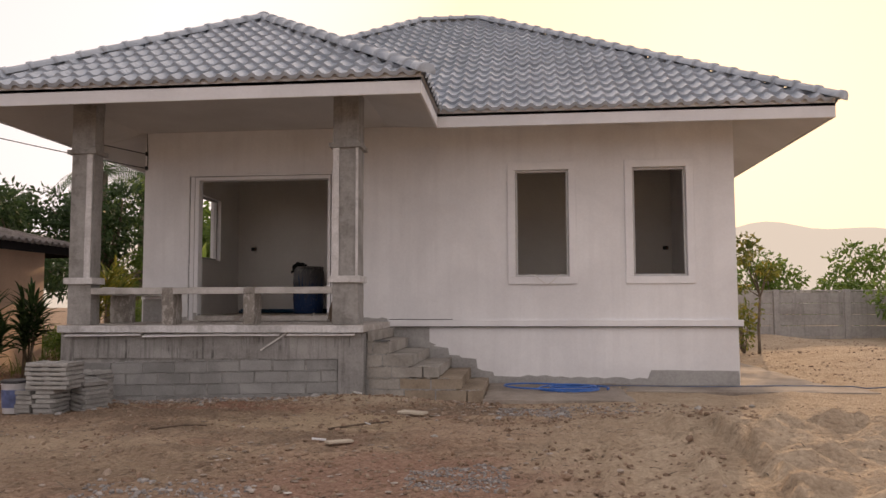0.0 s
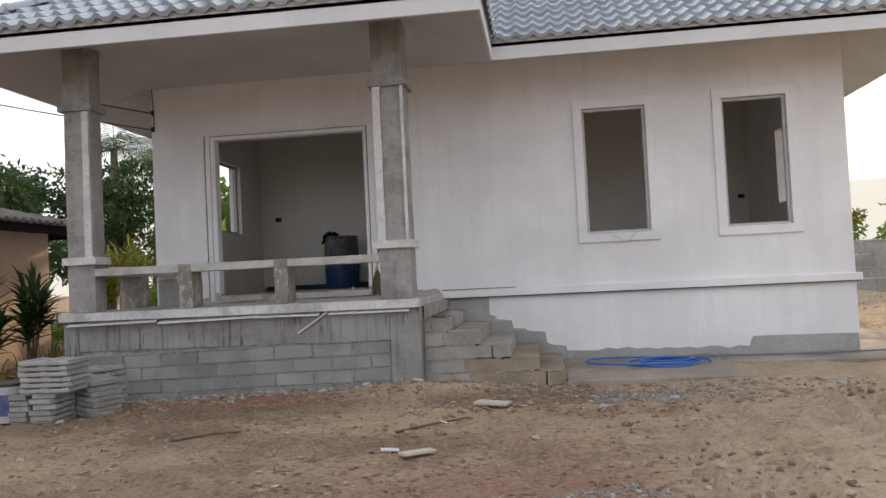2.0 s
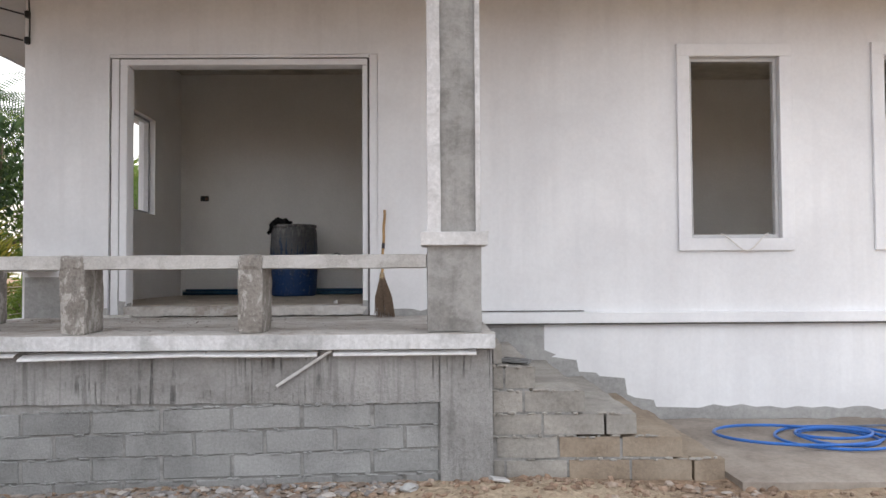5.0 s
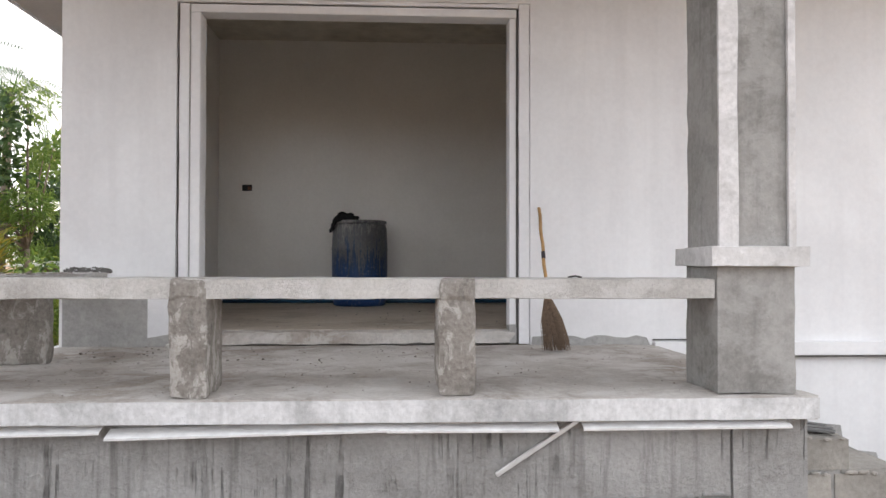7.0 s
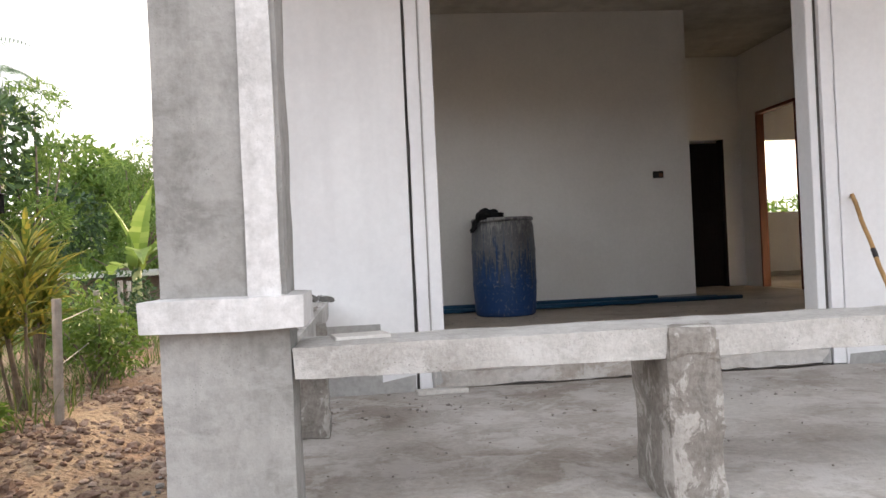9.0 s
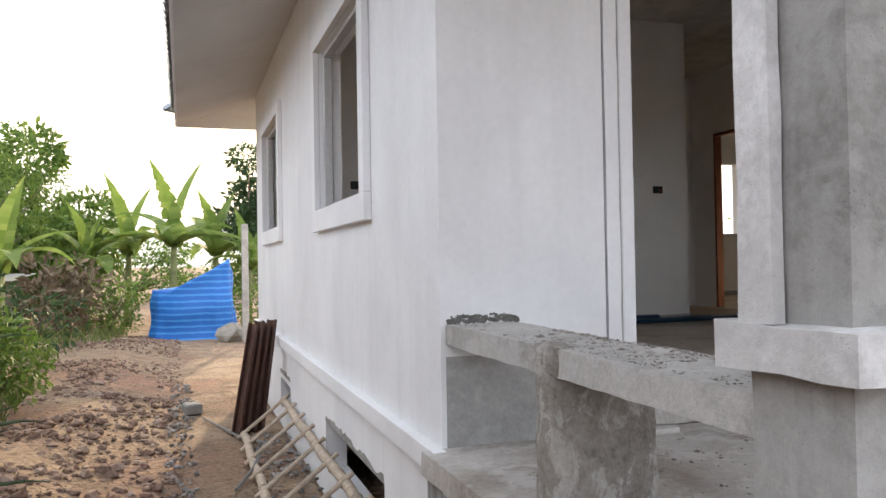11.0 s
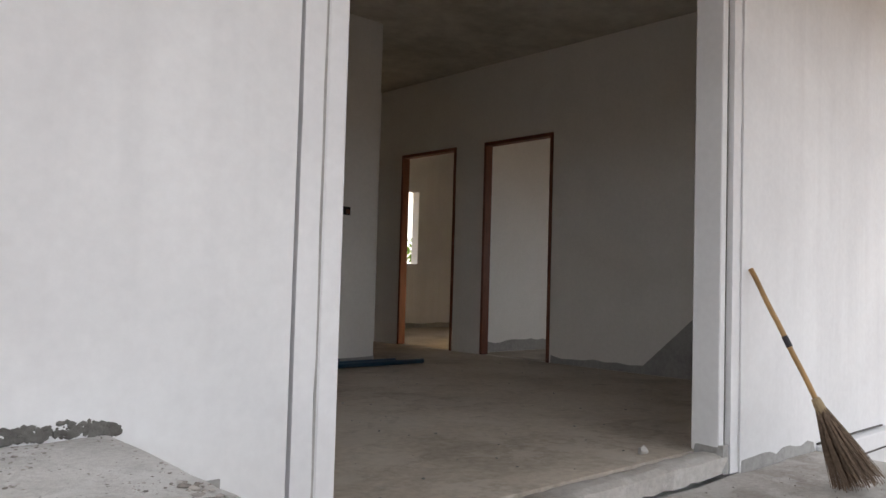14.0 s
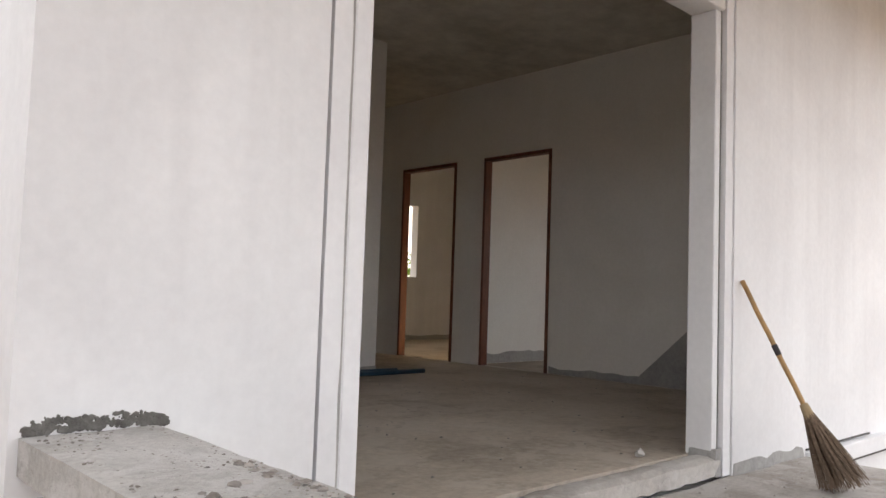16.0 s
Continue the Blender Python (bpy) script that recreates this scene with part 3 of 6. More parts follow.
def make_dirt():
    m, nt, b, pos = start_material("trodden_earth", 0.95, spec=0.2)
    n1 = noise_of(nt, pos, 0.45, 6, 0.6, 0.8)
    n2 = noise_of(nt, pos, 2.3, 6, 0.65, 0.5)
    n3 = noise_of(nt, pos, 26, 5, 0.7)
    col = ramp(nt, n1, [(0.34, (0.34, 0.18, 0.125)), (0.44, (0.30, 0.19, 0.125)), (0.53, (0.45, 0.33, 0.22)), (0.62, (0.30, 0.195, 0.13)), (0.72, (0.36, 0.205, 0.145))])
    col = mixc(nt, ramp(nt, n2, [(0.50, (0, 0, 0)), (0.60, (0.7, 0.7, 0.7))]), col, (0.17, 0.115, 0.08))
    edge = noise_of(nt, pos, 2.1, 6, 0.65, 0.4)
    for cx, cy, rx, ry, tone, amount in ((-2.3, 8.0, 1.5, 0.75, (0.50, 0.38, 0.25), 0.85), (-4.2, 8.35, 1.7, 0.6, (0.15, 0.095, 0.062), 0.85), (-3.6, 8.95, 1.3, 0.4, (0.29, 0.13, 0.088), 0.85),
                                         (-2.0, 9.45, 1.15, 0.55, (0.52, 0.42, 0.30), 0.9), (-0.9, 5.4, 1.5, 1.0, (0.31, 0.16, 0.115), 0.8), (-3.6, 7.45, 0.6, 0.4, (0.15, 0.10, 0.065), 0.85), (-0.7, 8.9, 1.0, 0.45, (0.17, 0.115, 0.08), 0.75), (-0.4, 7.4, 0.9, 0.6, (0.42, 0.29, 0.20), 0.7), (-2.2, 7.0, 1.0, 0.35, (0.18, 0.12, 0.08), 0.7),
                                         (-4.6, 6.6, 1.8, 0.8, (0.45, 0.34, 0.23), 0.7), (-3.0, 5.6, 1.2, 0.8, (0.24, 0.17, 0.11), 0.6), (-4.4, 9.5, 1.6, 0.22, (0.36, 0.34, 0.32), 0.7)):
        mp = nt.nodes.new("ShaderNodeMapping")           # spilt sand, damp and red earth, each where it lies
        mp.inputs["Location"].default_value = (-cx / rx, -cy / ry, 0)
        mp.inputs["Scale"].default_value = (1 / rx, 1 / ry, 0)
        nt.links.new(pos, mp.inputs[0])
        ln = nt.nodes.new("ShaderNodeVectorMath")
        ln.operation = "LENGTH"
        nt.links.new(mp.outputs[0], ln.inputs[0])
        ad = nt.nodes.new("ShaderNodeMath")
        ad.operation = "MULTIPLY_ADD"
        ad.inputs[1].default_value = 1.6
        nt.links.new(edge, ad.inputs[0])
        nt.links.new(ln.outputs["Value"], ad.inputs[2])
        col = mixc(nt, ramp_range(nt, ad.outputs[0], 1.95, 1.45, amount), col, tone)
    sep = nt.nodes.new("ShaderNodeSeparateXYZ")
    nt.links.new(pos, sep.inputs[0])
    wob = nt.nodes.new("ShaderNodeMath")
    wob.operation = "MULTIPLY_ADD"
    wob.inputs[1].default_value = 5.0
    nt.links.new(noise_of(nt, pos, 0.5, 5, 0.6, 0.3), wob.inputs[0])
    nt.links.new(sep.outputs["X"], wob.inputs[2])
    area = node(nt, "ShaderNodeMapRange")
    area.inputs["From Min"].default_value, area.inputs["From Max"].default_value = 2.3, 3.4
    nt.links.new(wob.outputs[0], area.inputs["Value"])
    sand = ramp(nt, n2, [(0.35, (0.42, 0.315, 0.215)), (0.6, (0.56, 0.445, 0.32))])
    col = mixc(nt, area.outputs[0], col, sand)         # loose sand to the side of the stairs
    col = mixc(nt, 0.36, col, ramp(nt, n3, [(0.32, (0.06, 0.042, 0.03)), (0.68, (0.48, 0.38, 0.29))]))
    n5 = noise_of(nt, pos, 7.5, 5, 0.7, 0.6)
    col = mixc(nt, ramp(nt, n5, [(0.56, (0, 0, 0)), (0.66, (0.5, 0.5, 0.5))]), col, (0.13, 0.085, 0.06))
    nt.links.new(col, b.inputs["Base Color"])
    vor = node(nt, "ShaderNodeTexVoronoi", Scale=22.0)
    nt.links.new(pos, vor.inputs["Vector"])
    mx = nt.nodes.new("ShaderNodeMath")
    mx.operation = "SUBTRACT"
    nt.links.new(n3, mx.inputs[0])
    nt.links.new(vor.outputs["Distance"], mx.inputs[1])
    bumped(nt, b, mx.outputs[0], 0.9, 0.035)
    return m


M_DIRT = make_dirt()
gx, gy = spread(-9.0, 6.5, 0.06, 2500), spread(1.5, 13.0, 0.042, 2500)
verts = [(x, y, ground_z(x, y)) for y in gy for x in gx]
n = len(gx)
faces = [(j * n + i, j * n + i + 1, (j + 1) * n + i + 1, (j + 1) * n + i) for j in range(len(gy) - 1) for i in range(n - 1)]
gm = bpy.data.meshes.new("ground")
gm.from_pydata(verts, [], faces)
gm.polygons.foreach_set("use_smooth", [True] * len(faces))
gm.materials.append(M_DIRT)
tagged(new("ground", gm), "trodden reddish-brown earth building site", "ground", kind="structure")


M_DARKMORTAR = rough_stuff("dark_mortar", (0.16, 0.155, 0.145), (0.09, 0.085, 0.08), (0.26, 0.25, 0.24), 14, 60, 0.95, 0.9)


# ---------------------------------------------------------------- trim, casings and frames
def casing(name, axis, face, out, hole, w, depth, label, sill=0.0, mat=None):
    """A flat border round an opening: two stiles, head and sill, standing proud of the wall by depth."""
    u0, u1, z0, z1 = hole
    th = thing(name, label, "window frame", kind="structure")
    f0, f1 = (face + out * 0.001, face + out * depth)
    lo, hi = min(f0, f1), max(f0, f1)

    def bar(nm, a0, a1, b0, b1, m=mat or M_TRIM, l=lo, h=hi):
        d = (l, h, a0, a1, b0, b1) if axis == "x" else (a0, a1, l, h, b0, b1)
        part(nm, boxes(d, bevel=0.004), m, th)

    bar("stile", u0 - w, u0, z0, z1)
    bar("stile", u1, u1 + w, z0, z1)
    bar("head", u0 - w, u1 + w, z1, z1 + w)
    if sill:
        bar("sill", u0 - w, u1 + w, z0 - sill, z0)
    return th, bar


def window(name, axis, face, out, hole, w, depth, sill, label="white rendered window border with an unglazed grey frame"):
    th, bar = casing(name, axis, face, out, hole, w, depth, label, sill)
    u0, u1, z0, z1 = hole
    i0, i1 = sorted((face - out * 0.03, face - out * 0.09))
    f = 0.035
    bar("frame_side", u0 + 0.001, u0 + f, z0 + f, z1 - f, M_ALU, i0, i1)
    bar("frame_side", u1 - f, u1 - 0.001, z0 + f, z1 - f, M_ALU, i0, i1)
    bar("frame_head", u0 + 0.001, u1 - 0.001, z1 - f, z1 - 0.001, M_ALU, i0, i1)
    bar("frame_foot", u0 + 0.001, u1 - 0.001, z0 + 0.001, z0 + f, M_ALU, i0, i1)
    return th


window("window_1", "y", WY0, -1, WIN1, 0.112, 0.03, 0.108)
window("window_2", "y", WY0, -1, WIN2, 0.112, 0.03, 0.108)
window("window_3", "x", WX0, -1, SIDE1, 0.115, 0.045, 0.15)
window("window_4", "x", WX0, -1, SIDE2, 0.115, 0.045, 0.15)

fr = thing("door_1", "white painted frame round the open front doorway", "door frame", kind="structure")
JZ = 3.158                                               # underside of the lintel
for k, (j0, j1, p0, p1, g0, g1) in enumerate(((-5.156, -5.092, -5.231, -5.163, -5.246, -5.231), (-3.034, -2.987, -2.972, -2.895, -2.987, -2.972))):
    part("jamb", boxes((j0, j1, WY0 + (0.008 if k == 0 else 0.03), WY0 + 0.165, FLOOR_Z + 0.004, JZ), bevel=0.005), M_TRIM, fr)
    part("plaster_strip", worn_box(p0, p1, WY0 + 0.006, WY0 + 0.14, PORCH_Z, 3.252 if k else 3.22, 0.10, 0.0025, 0.004, 33 + k), M_TRIM, fr)
    part("joint", boxes((g0, g1, WY0 + 0.035, WY0 + 0.12, PORCH_Z, 3.25)), M_JOINT, fr, "dark open joint beside the jamb")
    if k == 0:
        part("joint", boxes((-5.163, -5.156, WY0 + 0.012, WY0 + 0.12, PORCH_Z, 3.22)), M_CEM, fr, "grey cement joint")
    part("jamb_foot", worn_box(j0 - 0.006, j1 + 0.004, WY0 + 0.002, WY0 + 0.16, PORCH_Z, FLOOR_Z + 0.05, 0.03, 0.005, 0.008, 38 + k), M_CEM, fr, "grey cement lump at the jamb foot")
part("lintel", boxes((-5.156, -2.987, WY0 + 0.008, WY0 + 0.165, JZ, JZ + 0.055), bevel=0.005), M_TRIM, fr)
part("joint", boxes((-5.231, -2.903, WY0 + 0.03, WY0 + 0.12, JZ + 0.055, 3.222)), M_JOINT, fr, "dark open joint above the lintel")
part("plaster_strip", worn_box(-5.246, -2.973, WY0 + 0.006, WY0 + 0.14, 3.222, 3.252, 0.10, 0.0025, 0.004, 36), M_TRIM, fr)


def inner_door(name, hole, label):
    y0, y1, z0, z1 = hole
    th = thing(name, label, "door frame", kind="structure")
    part("jamb", boxes((-0.577, -0.48, y0 + 0.001, y0 + 0.036, z0, z1 - 0.036), bevel=0.004), M_DOORWOOD, th)
    part("jamb", boxes((-0.577, -0.48, y1 - 0.036, y1 - 0.001, z0, z1 - 0.036), bevel=0.004), M_DOORWOOD, th)
    part("head", boxes((-0.577, -0.48, y0 + 0.001, y1 - 0.001, z1 - 0.036, z1 - 0.001), bevel=0.004), M_DOORWOOD, th)


inner_door("door_2", DOOR_A, "red-brown wooden frame of an open bedroom doorway")
inner_door("door_3", DOOR_B, "dark red-brown wooden frame of an open bedroom doorway")
d4 = thing("door_4", "closed dark wooden door at the corridor end", "door", kind="structure")
part("leaf", boxes((-1.51, -0.84, 17.47, 17.51, FLOOR_Z + 0.01, 2.91), bevel=0.004), M_DARK, d4)
part("panel", boxes((-1.42, -0.93, 17.46, 17.47, 1.25, 1.85), (-1.42, -0.93, 17.46, 17.47, 2.0, 2.75), bevel=0.003), M_DARK, d4)
part("jamb", boxes((-1.549, -1.51, 17.44, 17.56, FLOOR_Z, 2.95)), M_DARK, d4)
part("jamb", boxes((-0.84, -0.801, 17.44, 17.56, FLOOR_Z, 2.95)), M_DARK, d4)

structure("ledge_front", boxes((-2.06, WX1 + 0.06, WY0 - 0.06, WY0 - 0.001, 0.874, 0.966), bevel=0.004), M_TRIM, "white rendered ledge along the foot of the front wall", "ledge")
# two thin dark strips: one under the ledge, one above its porch end
structure("ledge_dark_strip", boxes((-2.04, WX1 + 0.04, WY0 - 0.050, WY0 - 0.002, 0.860, 0.873), (-2.06, -1.10, WY0 - 0.012, WY0 - 0.002, 0.974, 0.983)), M_JOINT, "thin dark strips along the ledge", "gap")
structure("ledge_side", boxes((WX0 - 0.055, WX0 - 0.001, WY0 - 0.06, WY1, 0.850, 0.945), bevel=0.004), M_TRIM, "white rendered ledge along the foot of the side wall", "ledge")


def wall_patch(name, pts, plane, axis, out, label, mat=None):
    """A thin skim in bare-cement grey on a wall, 3 mm proud, of the outline given as (along, height)."""
    bm = bmesh.new()
    mk = (lambda u, z, a: (a, u, z)) if axis == "x" else (lambda u, z, a: (u, a, z))
    a = [bm.verts.new(mk(u, z, plane + out * 0.003)) for u, z in pts]
    b = [bm.verts.new(mk(u, z, plane)) for u, z in pts]
    bm.faces.new(a)
    bm.normal_update()
    bmesh.ops.triangulate(bm, faces=bm.faces[:], ngon_method="EAR_CLIP")
    for i in range(len(pts)):
        j = (i + 1) % len(pts)
        bm.faces.new([a[i], a[j], b[j], b[i]])
    bmesh.ops.triangulate(bm, faces=[f for f in bm.faces if len(f.verts) > 4])
    return structure(name, bm, mat or M_CEM, label, "wall patch")


def ragged(u0, u1, z, amp, step, seed):
    n = max(2, int(abs(u1 - u0) / step))
    return [(u0 + (u1 - u0) * i / n, z + amp * noise.noise(Vector((i * 0.7, seed, 0.3)))) for i in range(n + 1)]


edge = [(-2.05, -0.3), (-2.05, 0.858), (-1.45, 0.858), (-1.45, 0.64), (-1.35, 0.60), (-1.39, 0.58), (-1.17, 0.55), (-1.15, 0.45), (-1.00, 0.44), (-0.97, 0.41), (-0.75, 0.39), (-0.73, 0.25), (-0.66, 0.22), (-0.50, 0.20), (-0.48, 0.14)]
edge += ragged(-0.1, 1.75, 0.13, 0.06, 0.12, 3.0) + [(1.78, 0.20)] + ragged(1.8, 3.04, 0.235, 0.02, 0.3, 5.0) + [(WX1, -0.3)]
wall_patch("bare_render_front", edge, WY0, "y", -1, "unpainted grey cement at the foot of the front wall")
wall_patch("bare_render_porch", [(-2.89, 0.94)] + ragged(-2.88, -2.1, 1.0, 0.03, 0.07, 8.0) + [(-2.08, 0.955), (-2.08, 0.94)], WY0, "y", -1, "unpainted grey cement strip above the porch floor")
wall_patch("bare_render_corner", [(-5.965, 0.94), (-5.965, 1.30), (-5.42, 1.30), (-5.42, 1.0), (-5.25, 1.03), (-5.25, 0.94)], WY0, "y", -1, "unpainted grey cement under the bench rail")
bm = bmesh.new()
rng = np.random.default_rng(44)
for k in range(330):
    u = rng.random()
    top = 0.012 + 0.036 * (0.35 + 0.65 * abs(noise.noise(Vector((u * 7.0, 2.2, 0))))) * min(1, u * 9, (1 - u) * 6 + 0.25)
    h = top * rng.random() ** 0.8 * (1.0 if rng.random() < 0.94 else 1.5)
    q = rng.uniform(0.0025, 0.0085) * (1.15 - h / 0.07)
    bmesh.ops.create_icosphere(bm, subdivisions=1, radius=1, matrix=Matrix.Translation((-5.955 + 0.30 * u, WY0 - 0.001, 1.430 + h)) @ Matrix.Diagonal((q * rng.uniform(0.8, 1.8), 0.5 * q, q, 1)))
structure("mortar_smear", bm, M_DARKMORTAR, "dark rough mortar smear where the rail meets the wall", "wall patch")
# grey triangle with a sloping edge, low on the partition wall
wall_patch("grey_triangle_inside", [(13.83, 1.042), (12.2, 2.52), (12.2, 1.042)], -0.565, "x", -1, "grey triangle on the living room wall")
wall_patch("bare_foot_living", [(WY0 + 0.2, 1.042)] + ragged(WY0 + 0.2, 14.75, 1.10, 0.025, 0.12, 14.0) + [(14.75, 1.042)], -0.567, "x", -1, "grey cement strip at the foot of the wall")
wall_patch("bare_foot_back", [(-5.8, 1.042)] + ragged(-5.8, -2.12, 1.11, 0.02, 0.15, 15.0) + [(-2.12, 1.042)], 15.45, "y", -1, "grey cement strip at the foot of the back wall")
wall_patch("bare_foot_bedroom", [(-0.44, 1.042)] + ragged(-0.44, 2.88, 1.15, 0.03, 0.1, 16.0) + [(2.88, 1.042)], 15.80, "y", -1, "grey cement strip at the foot of the bedroom wall")
wall_patch("bare_foot_rear", [(-0.44, 1.042)] + ragged(-0.44, 2.88, 1.11, 0.03, 0.1, 17.0) + [(2.88, 1.042)], WY1 - 0.15, "y", -1, "grey cement strip at the foot of the rear bedroom wall")
for y0, y1 in ((12.70, 14.40), (16.3, 17.1)):
    wall_patch("vent_edge", [(y0, 0.552)] + ragged(y0 + 0.02, y1 - 0.02, 0.59, 0.035, 0.06, y0) + [(y1, 0.552)], WX0, "x", -1, "broken grey edge above the vent opening", M_MORTAR)


def switch_plate(x, y, z, axis):
    th = thing("switch_box", "small black unfinished switch box on the wall", "switch box", "switch boxes")
    a, b, c, d = (x - 0.055, x + 0.055, y - 0.012, y) if axis == "y" else (x - 0.012, x, y - 0.055, y + 0.055)
    part("box", boxes((a, b, c, d, z - 0.035, z + 0.035), bevel=0.004), M_BLACK, th)
    if axis == "y":
        part("module", boxes((x + 0.008, x + 0.045, y - 0.016, y - 0.012, z - 0.025, z + 0.012)), plain("brown_plastic", (0.16, 0.07, 0.04), 0.5), th)


switch_plate(-5.505, 15.45, 2.345, "y")
switch_plate(-2.473, 15.45, 2.346, "y")
switch_plate(2.775, 15.80, 2.31, "y")

# cables to the corner of the wall
M_CABLE = plain("black_cable", (0.02, 0.02, 0.022), 0.5)
for k, (z, far) in enumerate(((3.60, 4.95), (3.37, 4.62))):
    pts = [Vector((WX0 + 0.0, WY0 - 0.03, z)).lerp(Vector((-11.5, 9.0, far)), t) - Vector((0, 0, 0.35 * t * (1 - t))) for t in [i / 12 for i in range(13)]]
    tagged(part("power_cable", tube(pts, 0.008, 6), M_CABLE), "black power cable strung to the house corner", "cable", "power cables")
loop = [(-5.955 + 0.03 * math.sin(t * 3), WY0 - 0.025 - 0.03 * math.sin(t * 4), 3.92 - 0.55 * t) for t in [i / 14 for i in range(15)]]
wl = tagged(part("cable_loop", tube(loop, 0.007, 6), M_CABLE), "black cable looped down the wall corner under the soffit", "cable")
for z in (3.60, 3.37):
    part("insulator", boxes((-5.972, -5.935, WY0 - 0.05, WY0 - 0.002, z - 0.03, z + 0.03), bevel=0.006), M_BLACK, wl)
wire = [(0.10 + 0.42 * t, WY0 - 0.045 - 0.02 * math.sin(math.pi * t), 1.645 - 0.13 * math.sin(math.pi * t) + 0.02 * math.sin(9 * t)) for t in [i / 16 for i in range(17)]]
tagged(part("sill_wire", tube(wire, 0.006, 6), plain("pale_cord", (0.6, 0.58, 0.54), 0.6)), "pale cord hanging over the window sill", "cord")
hang = [(-6.35 + 0.015 * math.sin(9 * t), 12.9, 3.83 - 0.45 * t) for t in [i / 10 for i in range(11)]]
tagged(part("soffit_wire", tube(hang, 0.005, 5), M_CABLE), "loose wire hanging from the side soffit", "cable")


# ---------------------------------------------------------------- steps, apron
M_APRON = rough_stuff("dusty_apron", (0.29, 0.25, 0.215), (0.18, 0.15, 0.125), (0.37, 0.33, 0.285), 1.3, 26, 0.92, 0.5)
structure("apron_front", worn_box(-0.56, 1.30, 9.66, WY0, -0.12, 0.05, 0.15, 0.008, 0.02, 41), M_APRON, "thin dusty concrete apron before the front wall", "apron")
structure("apron_strip", worn_box(1.302, 4.6, 10.85, WY0, -0.12, 0.04, 0.15, 0.008, 0.02, 42), M_APRON, "narrow dusty concrete strip along the front wall", "apron")
structure("apron_side", worn_box(-6.98, WX0, 10.6, 21.0, -0.12, 0.05, 0.2, 0.012, 0.03, 43), M_DIRT, "earth-covered concrete path along the side of the house", "path")
structure("apron_far_side", worn_box(WX1 + 0.002, 4.3, WY0 + 0.002, 20, -0.12, 0.045, 0.3, 0.01, 0.03, 44), M_APRON, "dusty concrete strip beside the house", "path")

STEP_Z = [0.0, 0.125, 0.27, 0.415, 0.565, 0.72, 0.87]
STEP_X = [-0.55, -0.82, -1.11, -1.44, -1.755, -1.97]      # right end of each course, from the lowest
stairs = thing("stairs", "unfinished stairs of stacked cement blocks beside the porch", "stairs", kind="structure")
for k, xr in enumerate(STEP_X):
    z0, z1 = STEP_Z[k] - (0.15 if k == 0 else 0), STEP_Z[k + 1]
    part("tread", worn_box(-2.045, xr - 0.004, 10.02, WY0 - 0.004, z0 + 0.002, z1, 0.12, 0.006, 0.01, 50 + k), M_STEPDUST if k < 2 else M_STEPB, stairs)
    x, n = xr, 0
    while x > -2.03:
        w = 0.40 if (n or k % 2) else 0.21
        a = max(-2.04, x - w)
        if x - a > 0.05:
            bmk = worn_box(a + 0.006, x - 0.002, 9.935 + 0.006 * random.random(), 10.03, z0 + 0.006, z1 - 0.004, 0.1, 0.003, 0.006, 60 + k * 5 + n)
            part("block", bmk, M_STEPDUST if k < 2 and x > -1.3 else M_STEPB, stairs)
        x, n = a, n + 1
part("mortar_core", boxes((-2.045, -0.9, 9.95, 10.05, -0.2, 0.25), (-2.045, -1.5, 9.95, 10.05, 0.25, 0.545), (-2.045, -1.8, 9.95, 10.05, 0.545, 0.70)), M_MORTAR, stairs)
rng = np.random.default_rng(61)
for k, xr in enumerate(STEP_X[:5]):                      # mortar squeezed out of the bed joints
    bm = bmesh.new()
    x = -2.03
    while x < xr - 0.04:
        w = rng.uniform(0.02, 0.07)
        if rng.random() < 0.62:
            bmesh.ops.create_icosphere(bm, subdivisions=1, radius=1, matrix=Matrix.Translation((x, 9.938 + rng.uniform(-0.004, 0.004), STEP_Z[k + 1] - 0.004 + rng.uniform(-0.006, 0.008))) @ Matrix.Diagonal((w * 0.6, 0.010, rng.uniform(0.006, 0.013), 1)))
        x += w
    part("mortar_bead", bm, M_STEPB, stairs, "lumpy squeezed-out mortar")

M_FORM = plain("white_formwork_strip", (0.78, 0.78, 0.78), 0.5, 0.0, 0.15)
M_METAL = plain("pale_steel", (0.62, 0.62, 0.62), 0.4, 0.6, 0.15)
for x0, x1, z0, z1 in ((-6.0, -4.95, 0.825, 0.842), (-4.93, -3.80, 0.818, 0.842), (-3.82, -3.12, 0.838, 0.835), (-3.02, -2.15, 0.840, 0.842)):
    bm = bmesh.new()
    m = Matrix.Translation(((x0 + x1) / 2, 9.722, (z0 + z1) / 2 - 0.010)) @ Matrix.Rotation(-math.atan2(z1 - z0, x1 - x0), 4, "Y") @ Matrix.Rotation(radians(18), 4, "X")
    L = (x1 - x0) / 2
    box(bm, -L, L, -0.030, 0.05, -0.002, 0.002, m)
    box(bm, -L, L, -0.030, -0.026, -0.008, -0.002, m)
    tagged(part("formwork_strip", bm, M_FORM), "pale thin metal formwork strip under the porch slab edge", "metal strip", "formwork strips")
bm = bmesh.new()
box(bm, -0.2, 0.2, -0.008, 0.008, -0.010, 0.010, Matrix.Translation((-3.205, 9.745, 0.735)) @ Matrix.Rotation(radians(-33), 4, "Y"), bevel=0.003)
tagged(part("loose_batten", bm, M_METAL), "pale metal batten hanging askew from the slab edge", "metal strip")

